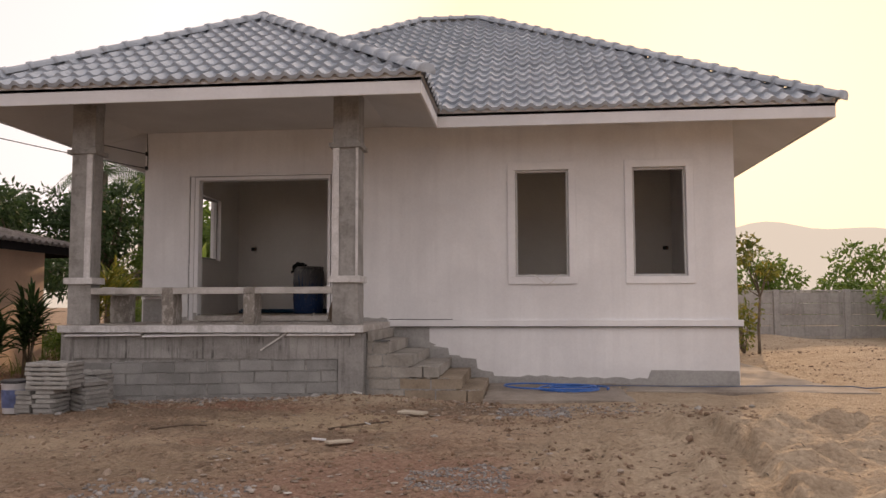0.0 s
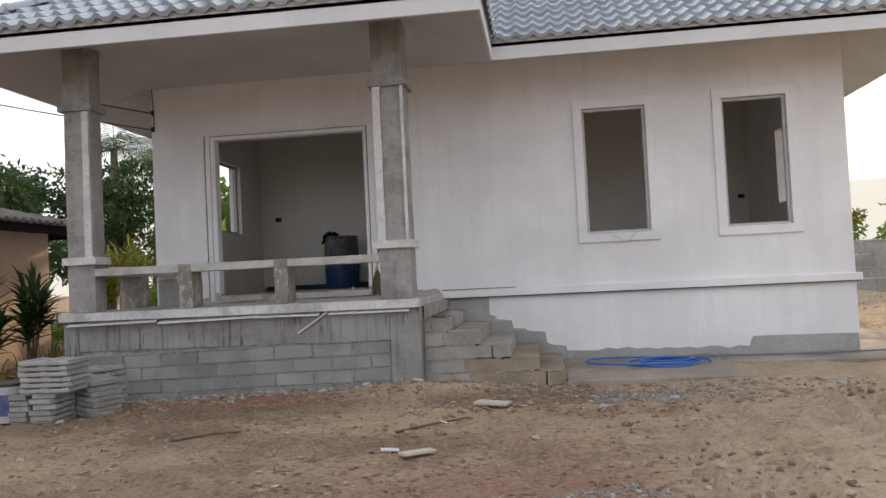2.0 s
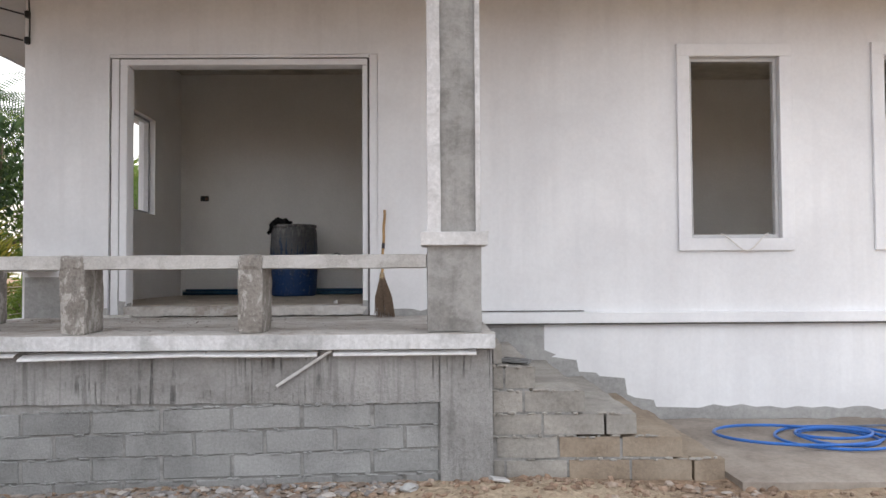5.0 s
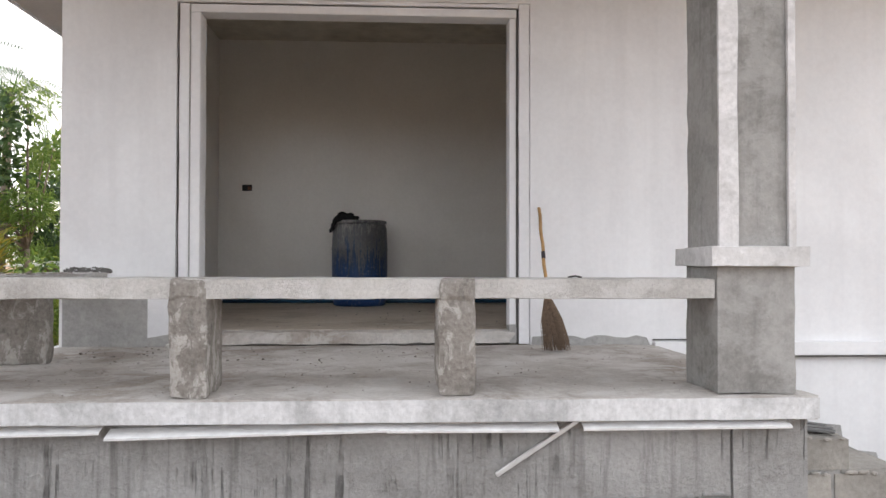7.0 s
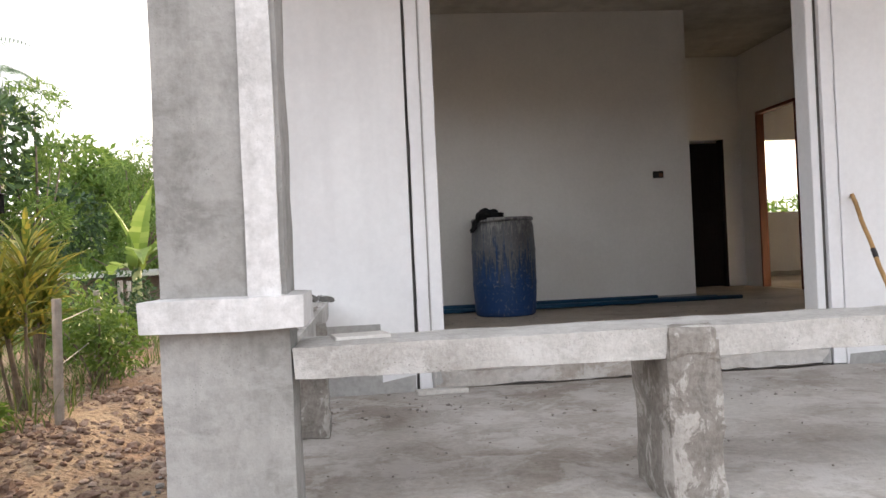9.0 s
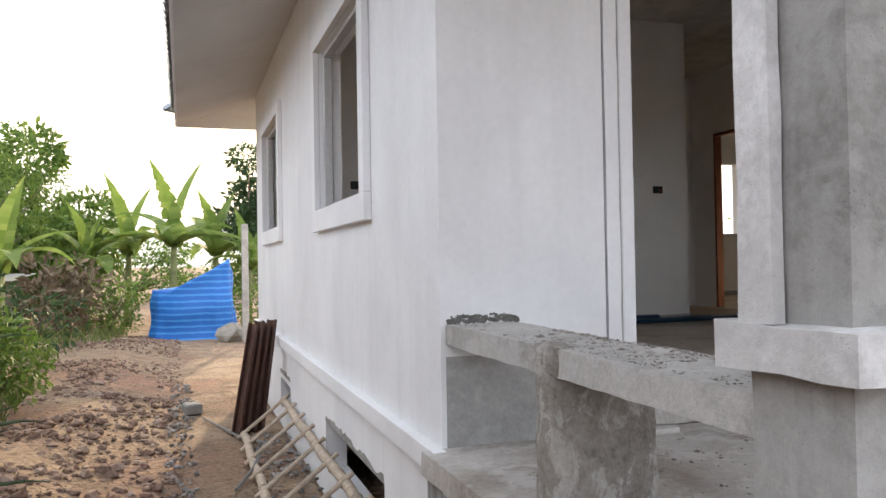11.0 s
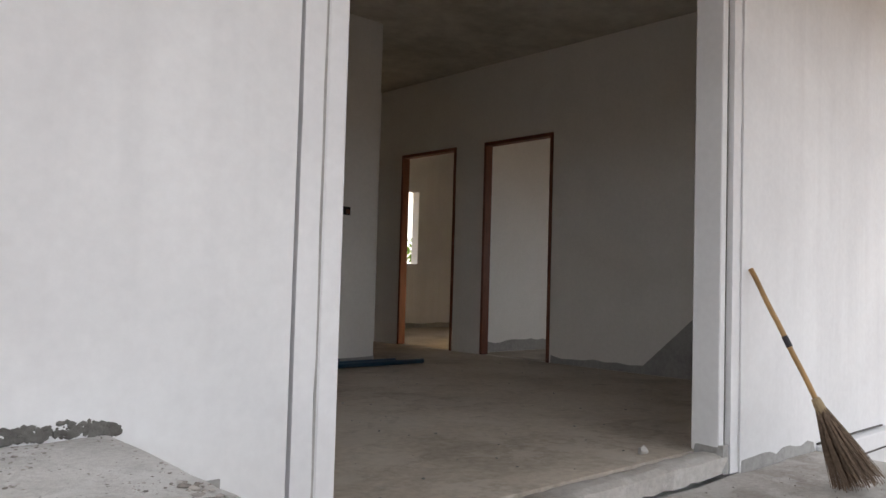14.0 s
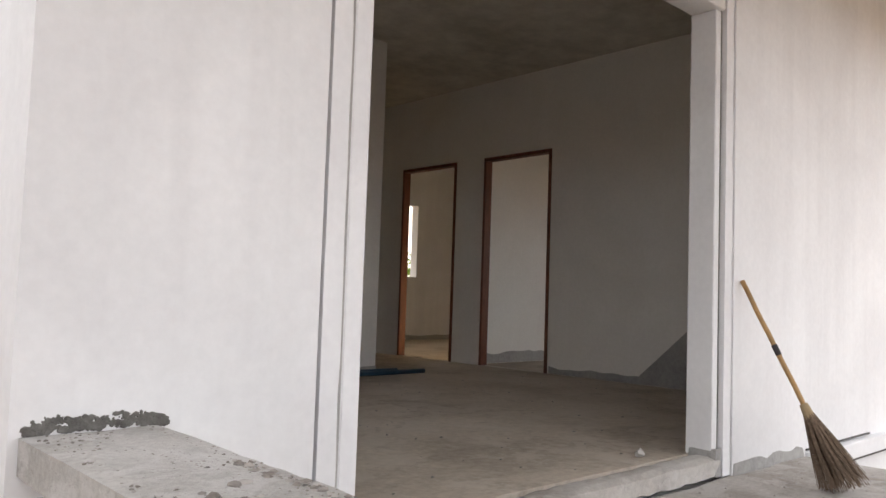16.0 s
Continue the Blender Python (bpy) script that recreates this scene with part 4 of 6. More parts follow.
M_OFFCUT = plain("grey_offcut", (0.17, 0.17, 0.17), 0.7, 0, 0.3)
for i in range(4):
    bm = bmesh.new()
    box(bm, -0.11, 0.11, -0.02, 0.02, -0.006, 0.006, Matrix.Translation((-1.885 + 0.012 * i, 10.06 + 0.04 * i, 0.731 + 0.006 * (i % 2))) @ Matrix.Rotation(radians(-34 - 5 * i), 4, "Z"), bevel=0.002)
    tagged(part("steel_offcut", bm, M_OFFCUT), "dark steel offcut lying on the top step", "offcut", "steel offcuts")

# ---------------------------------------------------------------- living room and porch things
def make_drum_mat():
    m, nt, b, pos = start_material("stained_blue_plastic", 0.5, spec=0.4)
    n1 = noise_of(nt, scaled(nt, pos, 26, 26, 2.2), 1.5, 6, 0.75, 0.4)
    n2 = noise_of(nt, pos, 30, 4, 0.7)
    sep = nt.nodes.new("ShaderNodeSeparateXYZ")
    nt.links.new(pos, sep.inputs[0])
    mr = node(nt, "ShaderNodeMapRange")
    mr.inputs["From Min"].default_value, mr.inputs["From Max"].default_value = 1.25, 1.95
    mr.inputs["To Max"].default_value = 0.38
    nt.links.new(sep.outputs["Z"], mr.inputs["Value"])
    ad = nt.nodes.new("ShaderNodeMath")
    ad.operation = "MULTIPLY_ADD"
    ad.inputs[1].default_value = 0.9
    nt.links.new(n1, ad.inputs[0])
    nt.links.new(mr.outputs[0], ad.inputs[2])
    col = ramp(nt, ad.outputs[0], [(0.50, (0.014, 0.055, 0.17)), (0.60, (0.02, 0.045, 0.10)), (0.67, (0.13, 0.135, 0.14)), (0.78, (0.09, 0.09, 0.10)), (0.86, (0.24, 0.235, 0.225))])
    col = mixc(nt, ramp(nt, n2, [(0.56, (0, 0, 0)), (0.70, (0.7, 0.7, 0.7))]), col, (0.26, 0.26, 0.26))
    nt.links.new(col, b.inputs["Base Color"])
    bumped(nt, b, n2, 0.3, 0.004)
    return m


M_DRUM = make_drum_mat()
drum = thing("plastic_drum", "blue plastic drum smeared with dried cement", "drum", at=(-4.205, 14.92, FLOOR_Z))
part("barrel", lathe([(0.255, 0), (0.275, 0.012), (0.283, 0.05), (0.296, 0.28), (0.300, 0.30), (0.296, 0.32), (0.296, 0.58), (0.301, 0.60), (0.296, 0.62), (0.287, 0.82), (0.276, 0.86), (0.268, 0.87), (0.262, 0.87), (0.255, 0.84), (0.02, 0.83)], 40), M_DRUM, drum, smooth=True)
part("rim", lathe([(0.268, 0.868), (0.285, 0.872), (0.289, 0.888), (0.283, 0.904), (0.27, 0.906), (0.262, 0.895), (0.262, 0.868)], 40), M_DRUM, drum, smooth=True)
part("drum_lid", lathe([(0.262, 0.872), (0.262, 0.886), (0.10, 0.892), (0.01, 0.892)], 36), M_DRUM, drum, smooth=True)
bm = bmesh.new()
bmesh.ops.create_icosphere(bm, subdivisions=4, radius=1)
for v in bm.verts:
    p = v.co.copy()
    k = 1 + 0.35 * noise.noise(p * 2.2) + 0.15 * noise.noise(p * 6)
    v.co = Vector((-4.365 + p.x * 0.14 * k, 14.80 + p.y * 0.11 * k, FLOOR_Z + 0.925 + p.z * 0.06 * k - (0.16 * max(0, -p.x - 0.55) * 2.0)))
tagged(part("black_rag", bm, plain("black_cloth", (0.008, 0.008, 0.009), 0.95), smooth=True), "crumpled black rag draped over the drum rim", "rag")
M_PIPE = plain("blue_pvc", (0.010, 0.065, 0.13), 0.4, 0, 0.2)
for (x0, y0), (x1, y1), z in (((-5.72, 15.24), (-1.75, 15.22), 1.073), ((-5.6, 15.31), (-1.95, 15.36), 1.073), ((-5.7, 15.285), (-2.6, 15.29), 1.108)):
    pp = part("water_pipe", tube([(x0, y0, z), ((x0 + x1) / 2, (y0 + y1) / 2 + 0.004, z), (x1, y1, z)], 0.021, 12), M_PIPE, smooth=True)
    tagged(pp, "long blue plastic water pipe on the floor", "pipe", "water pipes")

# broom leaning on the wall
M_BAMBOO = plain("broom_cane", (0.40, 0.24, 0.10), 0.45, 0, 0.35, 7, 0.1)
M_BRISTLE = plain("broom_twigs", (0.17, 0.12, 0.085), 0.85, 0, 0.45, 60, 0.2)
broom = thing("broom", "cane-handled twig broom leaning on the porch wall", "broom")
top, neck, foot = Vector((-2.837, 11.738, 1.866)), Vector((-2.84, 11.435, 1.296)), Vector((-2.81, 11.275, 0.955))
part("handle", tube([top.lerp(neck, t) + Vector((0.003 * math.sin(t * 17), 0, 0)) for t in [i / 12 for i in range(13)]], 0.0115, 10), M_BAMBOO, broom, "bamboo cane handle", smooth=True)
part("tape", tube([top.lerp(neck, 0.52), top.lerp(neck, 0.60)], 0.0135, 10), plain("dark_tape", (0.03, 0.025, 0.03), 0.6), broom, "dark tape wound on the handle")
part("binding", tube([top.lerp(neck, 0.965), neck, neck + (foot - neck) * 0.12], 0.018, 12, taper=1.4), plain("cord_binding", (0.36, 0.27, 0.16), 0.8), broom, "cord binding")
bm = bmesh.new()
ax = (foot - neck).normalized()
sx = Vector((1, 0.1, 0)).normalized()
sy = ax.cross(sx).normalized()
for i in range(260):
    a, r = random.random() * 6.283, math.sqrt(random.random())
    s0 = neck + ax * 0.02 + (sx * math.cos(a) + sy * math.sin(a)) * 0.02 * r
    ln = (foot - neck).length * random.uniform(0.86, 1.0)
    e = neck + ax * ln + sx * math.cos(a) * 0.085 * r + sy * math.sin(a) * 0.11 * r
    if e.z < 0.955:
        e.z = 0.955
    mid = s0.lerp(e, 0.5) + (sx * math.cos(a)) * 0.018 * r
    tube([s0, mid, e], 0.0028, 3, bm, 0.5, False)
part("bristles", bm, M_BRISTLE, broom, "spread brown twig bristles")


def stone(name, c, r, mat, seed, flat=0.6, label="", cat="stone", group=""):
    bm = bmesh.new()
    bmesh.ops.create_icosphere(bm, subdivisions=2, radius=1)
    for v in bm.verts:
        p = v.co.copy()
        k = r * (1 + 0.5 * noise.noise(p * 1.3 + Vector((seed * 3.7, 0, 0))))
        v.co = Vector((c[0] + p.x * k, c[1] + p.y * k, c[2] + p.z * k * flat))
    return tagged(part(name, bm, mat), label, cat, group)


stone("pebble", (-3.30, 11.99, FLOOR_Z + 0.018), 0.022, M_CONC, 3, 0.9, "small grey pebble on the concrete floor", "pebble")


def plank(name, c, half, turn, mat, label, cat, tilt=0.0, group=""):
    bm = bmesh.new()
    box(bm, -half[0], half[0], -half[1], half[1], -half[2], half[2], Matrix.Translation(c) @ Matrix.Rotation(turn, 4, "Z") @ Matrix.Rotation(tilt, 4, "Y"), bevel=min(half) * 0.3)
    return tagged(part(name, bm, mat), label, cat, group)


M_TILESHARD = rough_stuff("pale_shard", (0.50, 0.48, 0.45), (0.38, 0.36, 0.33), (0.58, 0.56, 0.53), 5, 40, 0.8, 0.3)
plank("tile_shard", (-5.50, 9.90, 1.436), (0.075, 0.05, 0.006), 0.2, M_TILESHARD, "thin broken tile lying on the bench rail", "tile shard")
tagged(part("twig", tube([(-3.05, 9.86, 1.434), (-3.02, 9.855, 1.440), (-2.99, 9.865, 1.434)], 0.004, 5), M_BLACK), "short dark twig lying on the bench rail", "twig")
plank("wood_offcut", (-5.13, 11.62, 0.962), (0.13, 0.035, 0.012), 0.1, M_TILESHARD, "pale wooden offcut on the porch floor by the doorway", "offcut")

# ---------------------------------------------------------------- yard things
M_RTILE = rough_stuff("stacked_tile_cement", (0.36, 0.355, 0.34), (0.26, 0.255, 0.245), (0.43, 0.425, 0.41), 5, 45, 0.85, 0.5, 0, 0.25)


def wave_sheet(w, l, waves, amp, thick, nseg=8, rows=1):
    """A wavy concrete roof tile: rounded ridges across its width, running along its length."""
    bm = bmesh.new()
    xs = [w * i / (nseg * waves) for i in range(nseg * waves + 1)]
    zt = [amp * max(-0.35, math.cos(2 * math.pi * waves * x / w)) for x in xs]
    top0 = [bm.verts.new((x, 0, z)) for x, z in zip(xs, zt)]
    lip0 = [bm.verts.new((x, 0, z)) for x, z in zip(xs, zt)]
    top1 = [bm.verts.new((x, l, z)) for x, z in zip(xs, zt)]
    bot0 = [bm.verts.new((x, 0, z - thick)) for x, z in zip(xs, zt)]
    for i in range(len(xs) - 1):
        bm.faces.new([top0[i], top0[i + 1], top1[i + 1], top1[i]])
        bm.faces.new([bot0[i], bot0[i + 1], lip0[i + 1], lip0[i]])
    return bm


def slab_tile(mat_index=0):
    bm = bmesh.new()
    box(bm, -0.20, 0.20, -0.165, 0.165, -0.022, 0.016, bevel=0.007)
    for x in (-0.17, 0.0, 0.17):
        box(bm, x - 0.03, x + 0.03, -0.16, 0.16, 0.014, 0.024)
    return bm


tile_mesh = None
for px, py, z0, n, turn, tip, sx, sy in ((-5.31, 8.46, 0.30, 6, 4, 0, 1.20, 1.15), (-5.575, 8.50, 0.0, 6, 86, 0, 0.95, 0.60), (-5.35, 8.48, 0.0, 6, 92, 0, 0.95, 0.66),
                                          (-5.16, 8.82, 0.02, 7, -20, 8, 0.98, 1.05), (-5.27, 9.16, 0.0, 9, -6, 0, 0.92, 0.9)):
    base = ground_z(px, py) - 0.02 + z0
    for k in range(n):
        ob = part("roof_tile", slab_tile(), M_RTILE) if tile_mesh is None else new("roof_tile", tile_mesh)
        tile_mesh = ob.data
        j, q = random.uniform(-1, 1), random.uniform(-1, 1)
        ob.matrix_world = (Matrix.Translation((px + 0.016 * j, py + 0.014 * q, base + 0.025 + 0.050 * k)) @ Matrix.Rotation(radians(turn + 4 * j), 4, "Z")
                           @ Matrix.Rotation(radians(tip + 1.0 * q), 4, "Y") @ Matrix.Diagonal((sx, sy, 1, 1)))
        tagged(ob, "flat grey cement roof tile in a loose stack", "roof tile", "stacked roof tiles")

bk = thing("paint_bucket", "white plastic paint bucket with a dark lid and label", "bucket", at=(-5.86, 8.58, ground_z(-5.86, 8.58)))
M_BUCKET = plain("bucket_plastic", (0.62, 0.62, 0.64), 0.4, 0, 0.1)
part("body", lathe([(0.125, 0), (0.13, 0.01), (0.15, 0.33), (0.155, 0.335), (0.155, 0.35)], 30), M_BUCKET, bk, smooth=True)
part("lid", lathe([(0.158, 0.345), (0.162, 0.35), (0.162, 0.375), (0.15, 0.38), (0.02, 0.378)], 30), plain("dark_lid", (0.03, 0.03, 0.035), 0.4), bk, "dark plastic lid", smooth=True)
part("label", lathe([(0.1395, 0.07), (0.1395, 0.071), (0.1515, 0.27), (0.1515, 0.271)], 30), plain("blue_label", (0.10, 0.13, 0.26), 0.5, 0, 0.5, 9), bk, "printed dark blue label band", smooth=True)

# blue hose: loose coils and a run along the wall
hp = []
for i in range(150):
    t = i / 149
    a = t * 2 * math.pi * 4.3
    r = 0.36 + 0.15 * math.sin(a * 0.43 + 1) + 0.06 * math.sin(a * 1.7)
    hp.append(Vector((0.50 + r * 1.15 * math.cos(a) + 0.16 * math.sin(a * 0.31), 10.72 + r * 0.85 * math.sin(a) + 0.1 * t, 0.068 + 0.035 * (0.5 + 0.5 * math.sin(a * 0.77 + 2)) * min(1, t * 4))))
last = hp[-1]
for i in range(1, 40):
    t = i / 39
    hp.append(Vector((last.x + (6.2 - last.x) * t, last.y + (11.35 - last.y) * min(1, t * 1.6) + 0.05 * math.sin(t * 14), max(0.062, last.z * (1 - t * 3)) if last.x + (6.2 - last.x) * t < 4.5 else ground_z(last.x + (6.2 - last.x) * t, 11.35) + 0.03)))
M_RUN = plain("dusty_grey_hose", (0.10, 0.13, 0.20), 0.6, 0, 0.35, 9)
tagged(part("supply_hose", tube(hp[150:], 0.0085, 8), M_RUN, smooth=True), "thin dusty grey-blue hose run along the wall foot", "hose")
tagged(part("garden_hose", tube(hp[:150], 0.0115, 8), plain("blue_hose", (0.025, 0.13, 0.44), 0.35, 0, 0.2), smooth=True), "blue plastic hose in loose coils on the apron", "hose")

M_STICK = plain("weathered_stick", (0.10, 0.07, 0.05), 0.9, 0, 0.4, 20)
M_PALEWOOD = plain("pale_board", (0.48, 0.42, 0.34), 0.8, 0, 0.3, 12, 0.2, stretch=(1, 8, 8))
def gz(x, y, up=0.0):
    return (x, y, ground_z(x, y) + up)
tagged(part("stick", tube([gz(-1.87, 7.33, 0.012), gz(-1.62, 7.58, 0.03), gz(-1.38, 7.81, 0.02)], 0.011, 6, taper=0.6), M_STICK), "dark dry stick on the earth", "stick", "sticks")
tagged(part("stick", tube([gz(-3.55, 7.2, 0.012), gz(-3.3, 7.35, 0.02), gz(-3.15, 7.55, 0.02)], 0.009, 6, taper=0.6), M_STICK), "short dark stick on the earth", "stick", "sticks")
tagged(part("stick", tube([gz(-4.5, 5.0, 0.012), gz(-4.2, 5.25, 0.02), gz(-4.05, 5.45, 0.02)], 0.010, 6, taper=0.6), M_STICK), "short dark stick on the earth", "stick", "sticks")
plank("broken_board", gz(-1.24, 8.48, 0.03), (0.15, 0.075, 0.012), -0.35, M_PALEWOOD, "short pale board lying on the earth", "board", 0.02)
plank("broken_board", gz(-1.60, 6.62, 0.03), (0.12, 0.04, 0.010), 0.75, M_PALEWOOD, "short pale board lying on the earth", "board", 0.05)
plank("paper_scrap", gz(-1.79, 6.68, 0.02), (0.06, 0.025, 0.006), 0.2, M_BUCKET, "crumpled white paper scrap on the earth", "scrap", 0.1)
plank("paper_scrap", gz(-1.55, 7.58, 0.05), (0.025, 0.025, 0.004), 0.4, M_BUCKET, "small white paper scrap on the earth", "scrap", 0.3)
plank("foil_scrap", gz(-2.04, 9.40, 0.02), (0.05, 0.035, 0.008), 0.3, M_METAL, "crumpled shiny foil scrap on the earth", "scrap", 0.2)

# side yard
M_BROWNSTEEL = plain("primed_steel", (0.11, 0.06, 0.045), 0.6, 0.2, 0.25, 10, 0.1)
for i in range(4):
    x0, y0, y1 = -6.48 + 0.075 * i, 16.45 + 0.06 * i, 16.75 + 0.05 * i
    bm = bmesh.new()
    b0, t0 = Vector((x0, y0, 0.05)), Vector((-6.28 + 0.065 * i, y1, 1.09 + 0.02 * (i % 2)))
    d = (t0 - b0)
    m = Matrix.Translation(b0) @ d.to_track_quat("Z", "Y").to_matrix().to_4x4()
    L = d.length
    box(bm, -0.042, -0.036, -0.03, 0.03, 0, L, m)
    box(bm, 0.036, 0.042, -0.03, 0.03, 0, L, m)
    box(bm, -0.036, 0.036, -0.03, -0.024, 0, L, m)
    tagged(part("steel_channel", bm, M_BROWNSTEEL), "brown primed steel channel leaning on the side wall", "steel channel", "steel channels")

M_POLE = plain("bamboo_pole", (0.44, 0.36, 0.28), 0.7, 0, 0.3, 16)
lad = thing("bamboo_ladder", "rough bamboo ladder lying beside the side wall", "ladder")
P0, P1 = Vector((-6.42, 16.35, 0.09)), Vector((-6.42, 12.2, 0.09))
Q0, Q1 = Vector((-6.04, 16.45, 0.36)), Vector((-6.04, 12.2, 0.36))
for a, b in ((P0, P1), (Q0, Q1)):
    bm = tube([a.lerp(b, t) + Vector((0.008 * math.sin(t * 20), 0, 0.008 * math.sin(t * 13))) for t in [i / 24 for i in range(25)]], 0.034, 10)
    for k in range(12):
        c = a.lerp(b, k / 12 + 0.03)
        tube([c, c + Vector((0, -0.02, 0))], 0.038, 10, bm)
    part("pole", bm, M_POLE, lad, smooth=True)
for k in range(9):
    t = 0.02 + k * 0.115
    a, b = P0.lerp(P1, t), Q0.lerp(Q1, t)
    d = (b - a).normalized()
    part("rung", tube([a - d * 0.08 + Vector((0, 0, 0.03)), b + d * 0.06 + Vector((0, 0, 0.03))], 0.017, 8), M_POLE, lad)
tagged(part("bent_rod", tube([(-6.75, 17.4, 0.07), (-6.45, 16.2, 0.09), (-6.30, 15.6, 0.16), (-6.45, 15.0, 0.10), (-6.60, 14.6, 0.07)], 0.012, 6), M_OFFCUT), "bent grey steel rod on the side path", "rod")

# striped tarpaulin over a heap
def make_tarp():
    m, nt, b, pos = start_material("striped_tarpaulin", 0.45, spec=0.4)
    sep = nt.nodes.new("ShaderNodeSeparateXYZ")
    nt.links.new(pos, sep.inputs[0])
    n = noise_of(nt, pos, 1.6, 3)
    ad = nt.nodes.new("ShaderNodeMath")
    ad.operation = "MULTIPLY_ADD"
    ad.inputs[1].default_value = 0.07
    nt.links.new(n, ad.inputs[0])
    nt.links.new(sep.outputs["Z"], ad.inputs[2])
    sn = nt.nodes.new("ShaderNodeMath")
    sn.operation = "MULTIPLY"
    sn.inputs[1].default_value = 44.0
    nt.links.new(ad.outputs[0], sn.inputs[0])
    s2 = nt.nodes.new("ShaderNodeMath")
    s2.operation = "SINE"
    nt.links.new(sn.outputs[0], s2.inputs[0])
    col = ramp(nt, s2.outputs[0], [(0.3, (0.02, 0.15, 0.56)), (0.7, (0.065, 0.29, 0.72))])
    nt.links.new(col, b.inputs["Base Color"])
    bumped(nt, b, noise_of(nt, pos, 5, 4), 0.6, 0.03)
    return m


bm = bmesh.new()
nu, nv = 40, 26
grid = []
for j in range(nv + 1):
    row = []
    for i in range(nu + 1):
        u, v = i / nu, j / nv
        ang = math.pi * (1.0 + u)
        topz = 1.15 + 0.75 * max(0, min(1, (u - 0.3) / 0.55)) - 0.55 * max(0, u - 0.88) * 8
        rx, ry = 0.95 - 0.08 * v, 0.75 - 0.10 * v
        x, y = -6.72 + rx * math.cos(ang) * (1 + 0.03 * math.sin(u * 40)), 27.9 + ry * math.sin(ang)
        q = Vector((x * 1.4, y * 1.4, v * 2.2))
        row.append(bm.verts.new((x + 0.07 * noise.noise(q), y + 0.10 * noise.noise(q + Vector((9, 0, 0))), ground_z(x, y) - 0.05 + max(0.4, topz) * v + 0.05 * noise.noise(q * 2))))
    grid.append(row)
for j in range(nv):
    for i in range(nu):
        bm.faces.new([grid[j][i], grid[j][i + 1], grid[j + 1][i + 1], grid[j + 1][i]])
bm.faces.new([v for v in grid[-1]])
bmesh.ops.triangulate(bm, faces=[f for f in bm.faces if len(f.verts) > 4])
tagged(part("tarpaulin", bm, make_tarp(), smooth=True), "blue striped tarpaulin draped over a heap in the garden", "tarpaulin")
structure("garden_post", boxes((-5.72, -5.58, 26.2, 26.34, -0.1, 2.55), bevel=0.01), M_CONC, "square grey concrete garden post", "post")


# ---------------------------------------------------------------- plants
def leaf_mat(name, dark, mid, light, glow=0.35, rough=0.5):
    m, nt, b, pos = start_material(name, rough, spec=0.35)
    geo = nt.nodes.new("ShaderNodeNewGeometry")
    c = ramp(nt, geo.outputs["Random Per Island"], [(0.0, dark), (0.55, mid), (1.0, light)])
    c = mixc(nt, 0.25, c, ramp(nt, noise_of(nt, pos, 3.0, 3), [(0.3, dark), (0.7, light)]))
    nt.links.new(c, b.inputs["Base Color"])
    tr = nt.nodes.new("ShaderNodeBsdfTranslucent")
    nt.links.new(c, tr.inputs["Color"])
    mx = nt.nodes.new("ShaderNodeMixShader")
    mx.inputs[0].default_value = glow
    nt.links.new(b.outputs[0], mx.inputs[1])
    nt.links.new(tr.outputs[0], mx.inputs[2])
    nt.links.new(mx.outputs[0], nt.nodes["Material Output"].inputs["Surface"])
    return m


L_MANGO = leaf_mat("dark_leaves", (0.022, 0.045, 0.018), (0.04, 0.085, 0.03), (0.085, 0.14, 0.05))
L_LIGHT = leaf_mat("fresh_leaves", (0.06, 0.12, 0.02), (0.12, 0.21, 0.04), (0.22, 0.30, 0.07))
L_YELLOW = leaf_mat("yellow_leaves", (0.05, 0.10, 0.02), (0.16, 0.20, 0.04), (0.40, 0.32, 0.06))
L_BANANA = leaf_mat("banana_blade", (0.12, 0.20, 0.04), (0.20, 0.30, 0.07), (0.30, 0.38, 0.11), 0.5)
L_DRY = leaf_mat("dry_leaves", (0.10, 0.07, 0.04), (0.20, 0.15, 0.10), (0.30, 0.24, 0.17), 0.2, 0.8)
L_GRASS = leaf_mat("grass_blades", (0.05, 0.09, 0.02), (0.11, 0.16, 0.04), (0.22, 0.23, 0.08))
M_BARK = rough_stuff("bark", (0.16, 0.13, 0.10), (0.08, 0.065, 0.05), (0.24, 0.20, 0.16), 6, 30, 0.95, 0.9)


def raw_mesh(name, verts, faces, mat, parent=None, label=""):
    me = bpy.data.meshes.new(name)
    me.from_pydata(verts, [], faces)
    me.materials.append(mat)
    ob = new(name, me)
    if parent is not None:
        ob.parent = parent
    if label:
        ob["label"] = label
    return ob


